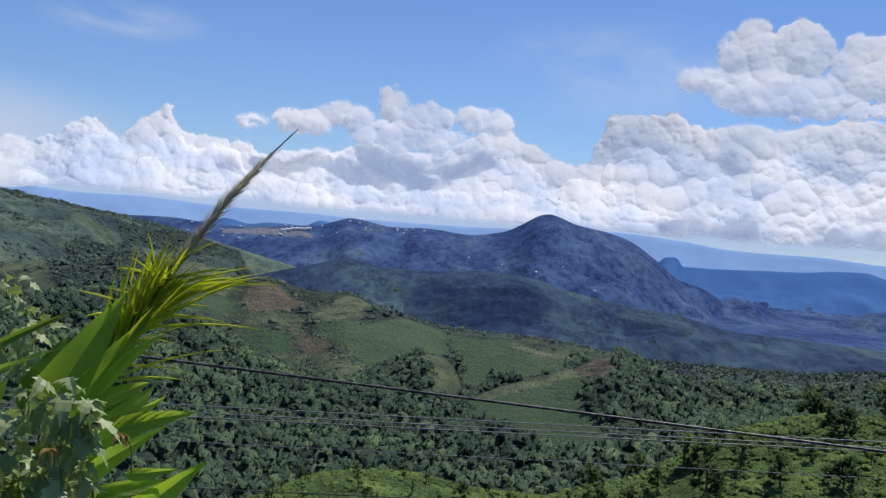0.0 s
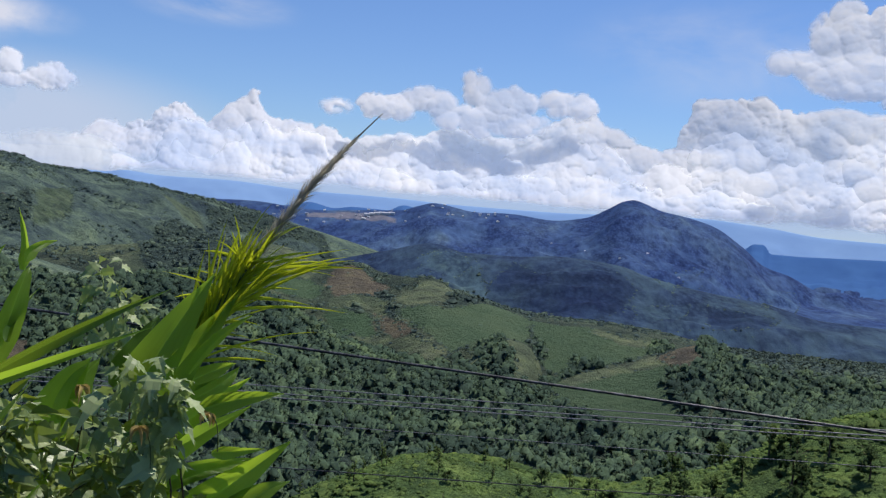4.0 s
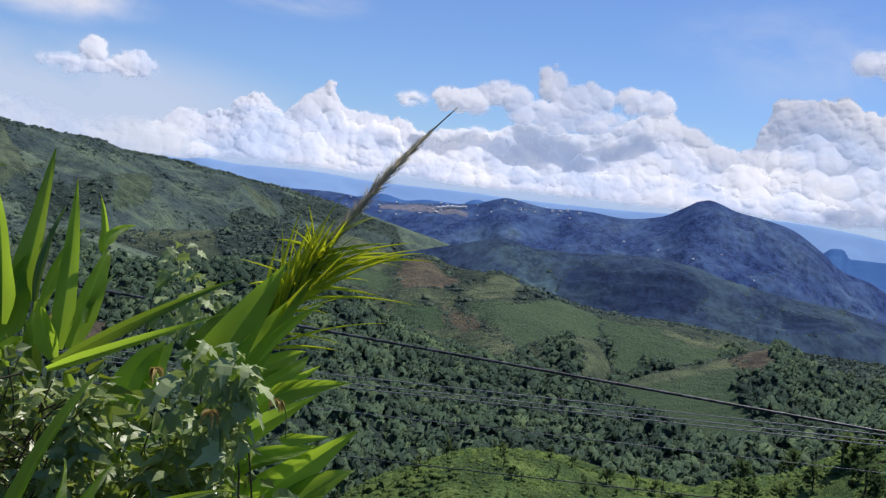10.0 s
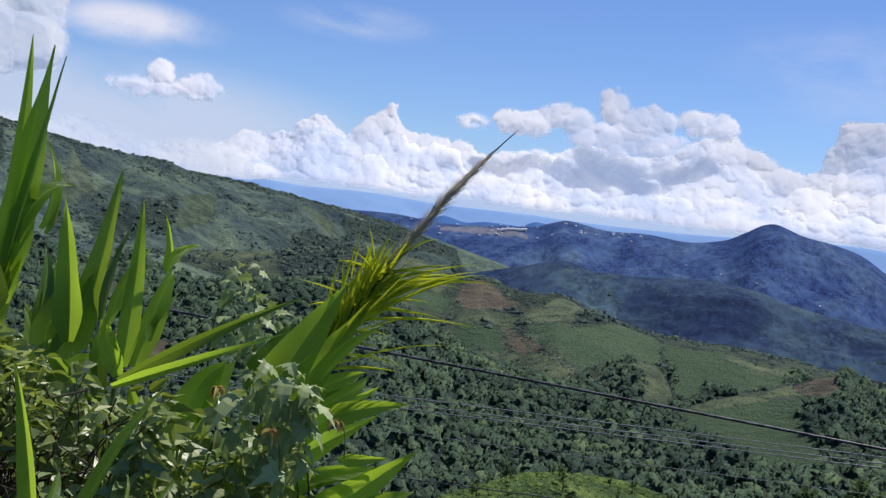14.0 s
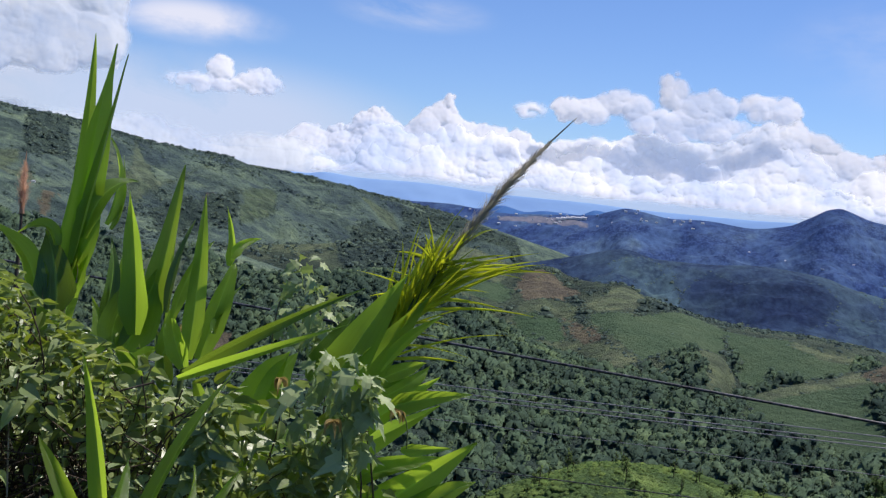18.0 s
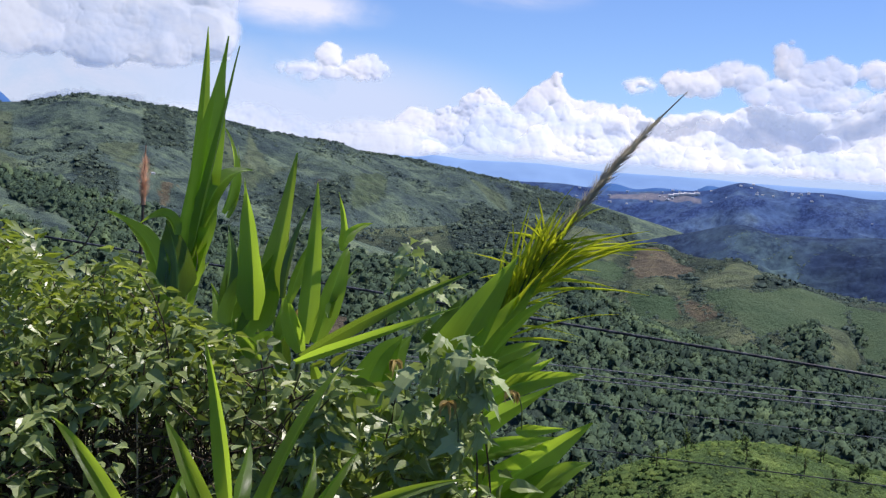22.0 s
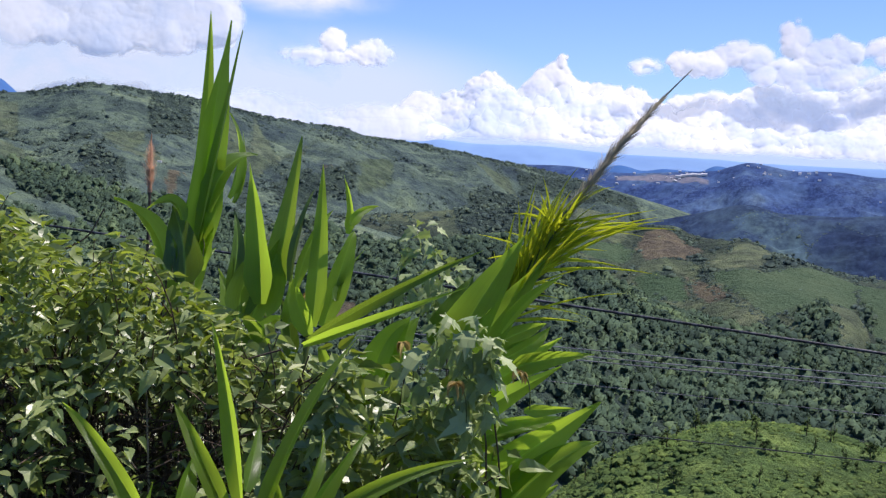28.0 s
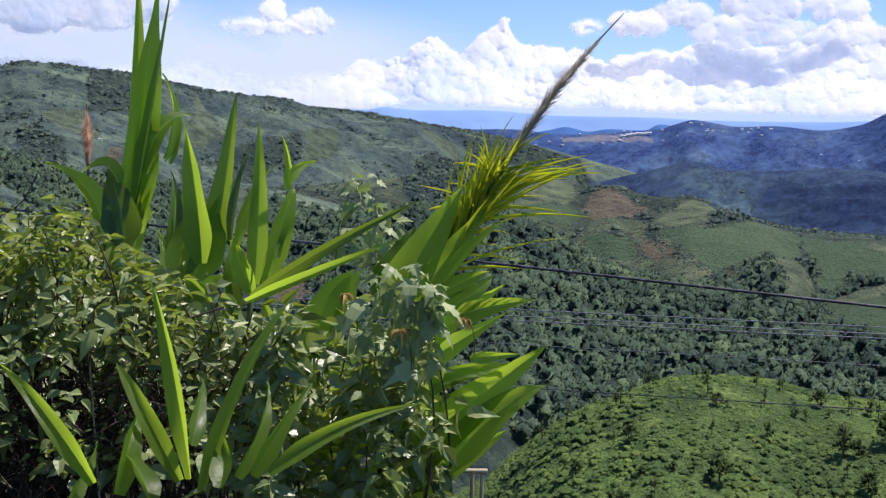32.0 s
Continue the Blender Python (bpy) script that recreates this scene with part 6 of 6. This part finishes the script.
def bush(name, x, y, az, el, depth, shoots, whorl, label, seed, leaves=None, size=(0.028, 0.056), top=None, droop=0.1, spread=1.0):
    """A leafy bush that fills the given bearings, elevations and depths as seen from the path: curved shoots from the ground,
    each with a whorl of leaves at and below its tip."""
    rng = np.random.RandomState(seed)
    e = plant(name, x, y, label, "bush", "bushes on the bank" if name == "bush" else "")
    base = np.array(e.location)
    kinds = leaves or BUSH_LEAVES
    for i in range(shoots):
        a = rng.uniform(*az)
        up = 1 - rng.rand() ** (1.1 if top else 1.35)
        near = depth[0] + 0.10 * math.sin(a * 1.3) * (depth[1] - depth[0]) - (0.22 * (1 - up) if top else 0.0)
        deep = (depth[1] - depth[0]) * (0.7 + 0.35 * math.sin(a * 0.9 + seed)) * math.sqrt(rng.rand())
        d = near + deep
        hi = (el[1] if top is None else top(a)) - 3.0 * (deep / (depth[1] - depth[0])) ** 2 * rng.rand()
        h = hi - (hi - el[0]) * (1 - up)
        if top and a < -30 and i % 5 and rng.rand() < 0.85 * min(1, max(0, (-h - 10.5) / 3)):
            continue
        tip = np.array((d * math.sin(radians(a)), d * math.cos(radians(a)), EYE_Z + d * math.tan(radians(h))))
        if i % 5 == 0:
            foot = base + (rng.normal(0, 0.05), rng.normal(0, 0.04), -0.01)
            mid = foot + (tip - foot) * 0.55 + np.array((rng.normal(0, 0.05), rng.normal(0, 0.04), 0.05))
            co, f = tube(bezier(foot, mid, tip, 11) - base, np.linspace(0.0036, 0.0010, 11), 4)
        holder = part("branch", raw_mesh("branch", co, f, [twig_mat], True), e) if i % 5 == 0 else e
        axis = np.array((rng.normal(0, 0.35), rng.normal(-0.15, 0.3), 1.0))
        axis /= np.linalg.norm(axis)
        side = np.cross(axis, (0.3, 0.9, 0.1))
        side /= np.linalg.norm(side)
        other = np.cross(axis, side)
        turn = rng.rand() * 6.28
        big = rng.uniform(*size)
        broad = top is not None and h < -8.0 and rng.rand() < 0.4
        for k in range(whorl):
            t = turn + k * 2.4
            rise = (0.35 - 0.16 * k) * (1 - droop * 2) - droop + rng.normal(0, 0.18)
            way = side * math.cos(t) * spread + other * math.sin(t) * spread + axis * rise
            at = tip - axis * 0.008 * k * (1 + 10 * droop * 0.3) + way * 0.004
            fresh = (up > 0.72 and i % 3) if top else (label == PALE and i % 4 == 0)
            pick = PALE_LEAVES if broad else YOUNG_LEAVES if fresh else kinds
            ob = new("leaf", pick[rng.randint(len(pick))])
            ob.parent = holder
            y_ax = Vector(way).normalized()
            face = (Vector(axis) * (0.8 if top else 1.2) + Vector(EYE_AT - tip).normalized() * 0.6 + Vector(rng.randn(3)) * 0.5).normalized()
            x_ax = y_ax.cross(face).normalized()
            z_ax = x_ax.cross(y_ax)
            m = Matrix((x_ax, y_ax, z_ax)).transposed().to_4x4()
            ob.matrix_local = Matrix.Translation(Vector(at) - e.location) @ m @ Matrix.Scale(big * (1.3 if broad else 1.0) * (0.7 + 0.13 * min(k, 3)) * rng.uniform(0.8, 1.2), 4)
    return e


def left_top(a):
    """Upper outline of the left bushes by bearing."""
    return float(np.interp(a, (-48, -43.5, -41.5, -40, -38.5, -36.5, -35, -33.5, -31, -28, -24), (-2.6, -2.9, -3.6, -5.2, -4.9, -5.0, -5.6, -7.4, -8.6, -9.8, -11.0)))


PALE = "low bush with pale green leaves between canes"
GREEN = "dense bush of small pointed green leaves on brown twigs"
for i, (x, a0, a1) in enumerate(((-1.95, -50, -46.5), (-1.85, -47.5, -44.5), (-1.75, -45.3, -42.6), (-1.66, -43.3, -40.7), (-1.58, -41.4, -38.8), (-1.5, -39.5, -37), (-1.42, -37.7, -35), (-1.32, -35.8, -33), (-1.2, -33.6, -30.6), (-1.12, -31.4, -28.6))):
    bush("bush", x, 1.95, (a0, a1), (-18.5, -3), (1.9, 2.5), 94, 6, GREEN, i + 1, size=(0.018, 0.039), top=left_top)
bush("bush", -1.02, 2.0, (-29.5, -25.5), (-20, -9), (1.88, 2.4), 66, 6, PALE, 15, PALE_LEAVES, (0.03, 0.052), top=left_top)
bush("bush", -0.95, 2.0, (-26.5, -22), (-20, -10.6), (1.74, 2.15), 84, 6, PALE, 16, PALE_LEAVES, (0.03, 0.052))
bush("bush", -0.8, 1.98, (-23, -17.8), (-20.5, -13.2), (1.78, 2.1), 74, 6, PALE, 17, PALE_LEAVES, (0.03, 0.052))
bush("bush", -0.7, 1.92, (-19.8, -16.4), (-21, -14.4), (1.82, 2.06), 40, 6, PALE, 18, PALE_LEAVES, (0.03, 0.052))
DROOP = "shrub with drooping three-lobed pale green leaves"
upper_shrub = bush("lobed_shrub", -0.76, 2.05, (-22.8, -19.8), (-7.5, -3.3), (2.05, 2.25), 10, 6, DROOP, 7, LOBED_LEAVES, (0.026, 0.042), None, 0.25, 1.0)
lower_shrub = bush("lobed_shrub", -0.6, 1.9, (-21.7, -16.6), (-12.8, -8.4), (1.70, 1.86), 14, 6, DROOP, 8, LOBED_LEAVES, (0.032, 0.05), None, 0.25, 1.0)

# dark inner foliage behind the outer leaves
rng = np.random.RandomState(15)
lo = leaf_shape("leaf", (0.01, 0.15, 0.25, 0.24, 0.17, 0.08, 0.004), bush_mat, 0.2, 0.3)
lv = np.array([v.co[:] for v in lo.vertices])
lf = np.array([p.vertices[:] for p in lo.polygons])
cs, fs = [], []
for i in range(2000):
    a = rng.uniform(-50, -17)
    top = left_top(a) - 0.7 if a < -24 else -13.5
    deep = rng.rand() * (0.6 + 0.4 * math.sin(a * 0.8)) * math.sin(math.pi * (a + 53) / 39)
    d = 2.25 + 0.75 * deep
    top -= 4.0 * deep * deep
    h = top - ((16.5 if a < -32 else 21) + top) * rng.rand() ** 1.2
    at = (d * math.sin(radians(a)), d * math.cos(radians(a)), EYE_Z + d * math.tan(radians(h)))
    t = rng.rand() * 6.28
    m = np.array(leaf_pose(at, (math.cos(t), math.sin(t), -0.4), rng.uniform(0.03, 0.065), rng))
    cs.append(lv @ m[:3, :3].T + m[:3, 3])
    fs.append(lf + i * len(lv))
tagged(new("undergrowth", raw_mesh("undergrowth", np.concatenate(cs), np.concatenate(fs), [bush_mat], True)), "shaded green leaves inside the thicket", "undergrowth", kind="stuff")
bpy.data.meshes.remove(lo)

# tangle of dead twigs low in the thicket
cs, fs, n0 = [], [], 0
for i in range(850):
    a, d, h = rng.uniform(-49, -28), rng.uniform(2.0, 2.45), rng.uniform(-20, -12.5)
    at = np.array((d * math.sin(radians(a)), d * math.cos(radians(a)), EYE_Z + d * math.tan(radians(h))))
    w = rng.randn(3) * (0.09, 0.06, 0.09)
    co, f = tube(bezier(at - w, at + rng.randn(3) * 0.02, at + w, 6), np.linspace(0.0018, 0.0009, 6), 4)
    cs.append(co)
    fs.append(f + n0)
    n0 += len(co)
tagged(new("dead_twigs", raw_mesh("dead_twigs", np.concatenate(cs), np.concatenate(fs), [twig_mat], True)), "tangle of dry brown twigs under the leaves", "twigs", kind="stuff")

# dry stalk, bare twigs, wilted flowers of the shrubs, bamboo rail, far reddish plume
def strand(name, pts, radius, mat, label, category):
    pts = np.array(pts, float)
    t = np.linspace(0, 1, len(pts))
    s = np.linspace(0, 1, 24)
    p = np.stack([np.interp(s, t, pts[:, k]) for k in range(3)], -1)
    for _ in range(3):
        p[1:-1] = (p[:-2] + 2 * p[1:-1] + p[2:]) / 4
    co, f = tube(p, radius * np.linspace(1, 0.55, 24), 6)
    return tagged(new(name, raw_mesh(name, co, f, [mat], True)), label, category)


strand("dry_stalk", ((-1.146, 1.70, bank(-1.146, 1.70)), (-1.15, 1.66, 0.7), (-1.193, 1.674, 1.18)), 0.0028, bamboo_mat, "thin pale dry stalk standing in the bush", "stalk")
strand("bare_twig", ((-1.5, 1.9, bank(-1.5, 1.9)), (-1.49, 1.80, 1.0), (-1.42, 1.72, 1.22), (-1.25, 1.75, 1.30)), 0.0035, twig_mat, "bare brown twig arching over the bush", "twig")
strand("bare_twig", ((-1.6, 1.9, bank(-1.6, 1.9)), (-1.58, 1.82, 1.2), (-1.50, 1.78, 1.34), (-1.43, 1.80, 1.38), (-1.41, 1.82, 1.44)), 0.0025, twig_mat, "bare grey vine curling above the bush", "twig")


def wilted(shrub, at, seed):
    """A withered flower on a short stalk of a shrub: limp petals that hang from its head."""
    rng = np.random.RandomState(seed)
    base = np.array(shrub.location)
    co, f = tube(bezier(np.array(at) + (0.012, 0.03, -0.07), np.array(at) + (0.012, 0.012, -0.02), at, 8) - base, 0.0011, 5)
    head = part("flower", raw_mesh("flower", co, f, [stem_mat], True), shrub, "wilted orange-brown flower")
    for i in range(11):
        t = rng.rand() * 6.28
        tip = np.array(at) + (0.011 * math.cos(t), 0.016 * math.sin(t), -rng.uniform(0.010, 0.03))
        petal = blade(shrub, at, (np.array(at) + tip) / 2 + (0.006 * math.cos(t), 0.006 * math.sin(t), 0.004), tip, 0.006, 0.5, petal_mat, "petal", 5)
        petal.parent = head


wilted(lower_shrub, (-0.701, 1.723, 1.262), 1)
wilted(lower_shrub, (-0.504, 1.790, 1.223), 2)
wilted(lower_shrub, (-0.558, 1.606, 1.231), 3)
wilted(upper_shrub, (-1.009, 1.955, 1.294), 4)

rail = plant("bamboo_rail", -0.535, 2.012, "pale dry bamboo rail on a post", "rail")
base = np.array(rail.location)
co, f = tube(np.linspace((-0.66, 1.975, 0.874), (-0.515, 2.02, 0.877), 6) - base, 0.005)
part("bar", raw_mesh("bar", co, f, [bamboo_mat], True), rail)
for dx in (-0.545, -0.525):
    co, f = tube(np.linspace((dx, 2.015, base[2] - 0.02), (dx, 2.015, 0.872), 8) - base, 0.004)
    part("post", raw_mesh("post", co, f, [bamboo_mat], True), rail)

red_cane = plant("reed_plume", -2.906, 4.058, "distant thin reed with a reddish feathery plume", "reed")
stem(red_cane, (-2.906, 4.058, 1.0), (-2.906, 4.058, 1.2), (-2.906, 4.058, 1.36), 0.008, twig_mat)
plumestem(red_cane, (-2.906, 4.058, 1.34), (-2.909, 4.06, 1.47), (-2.911, 4.063, 1.6), 0.032, red_mat)
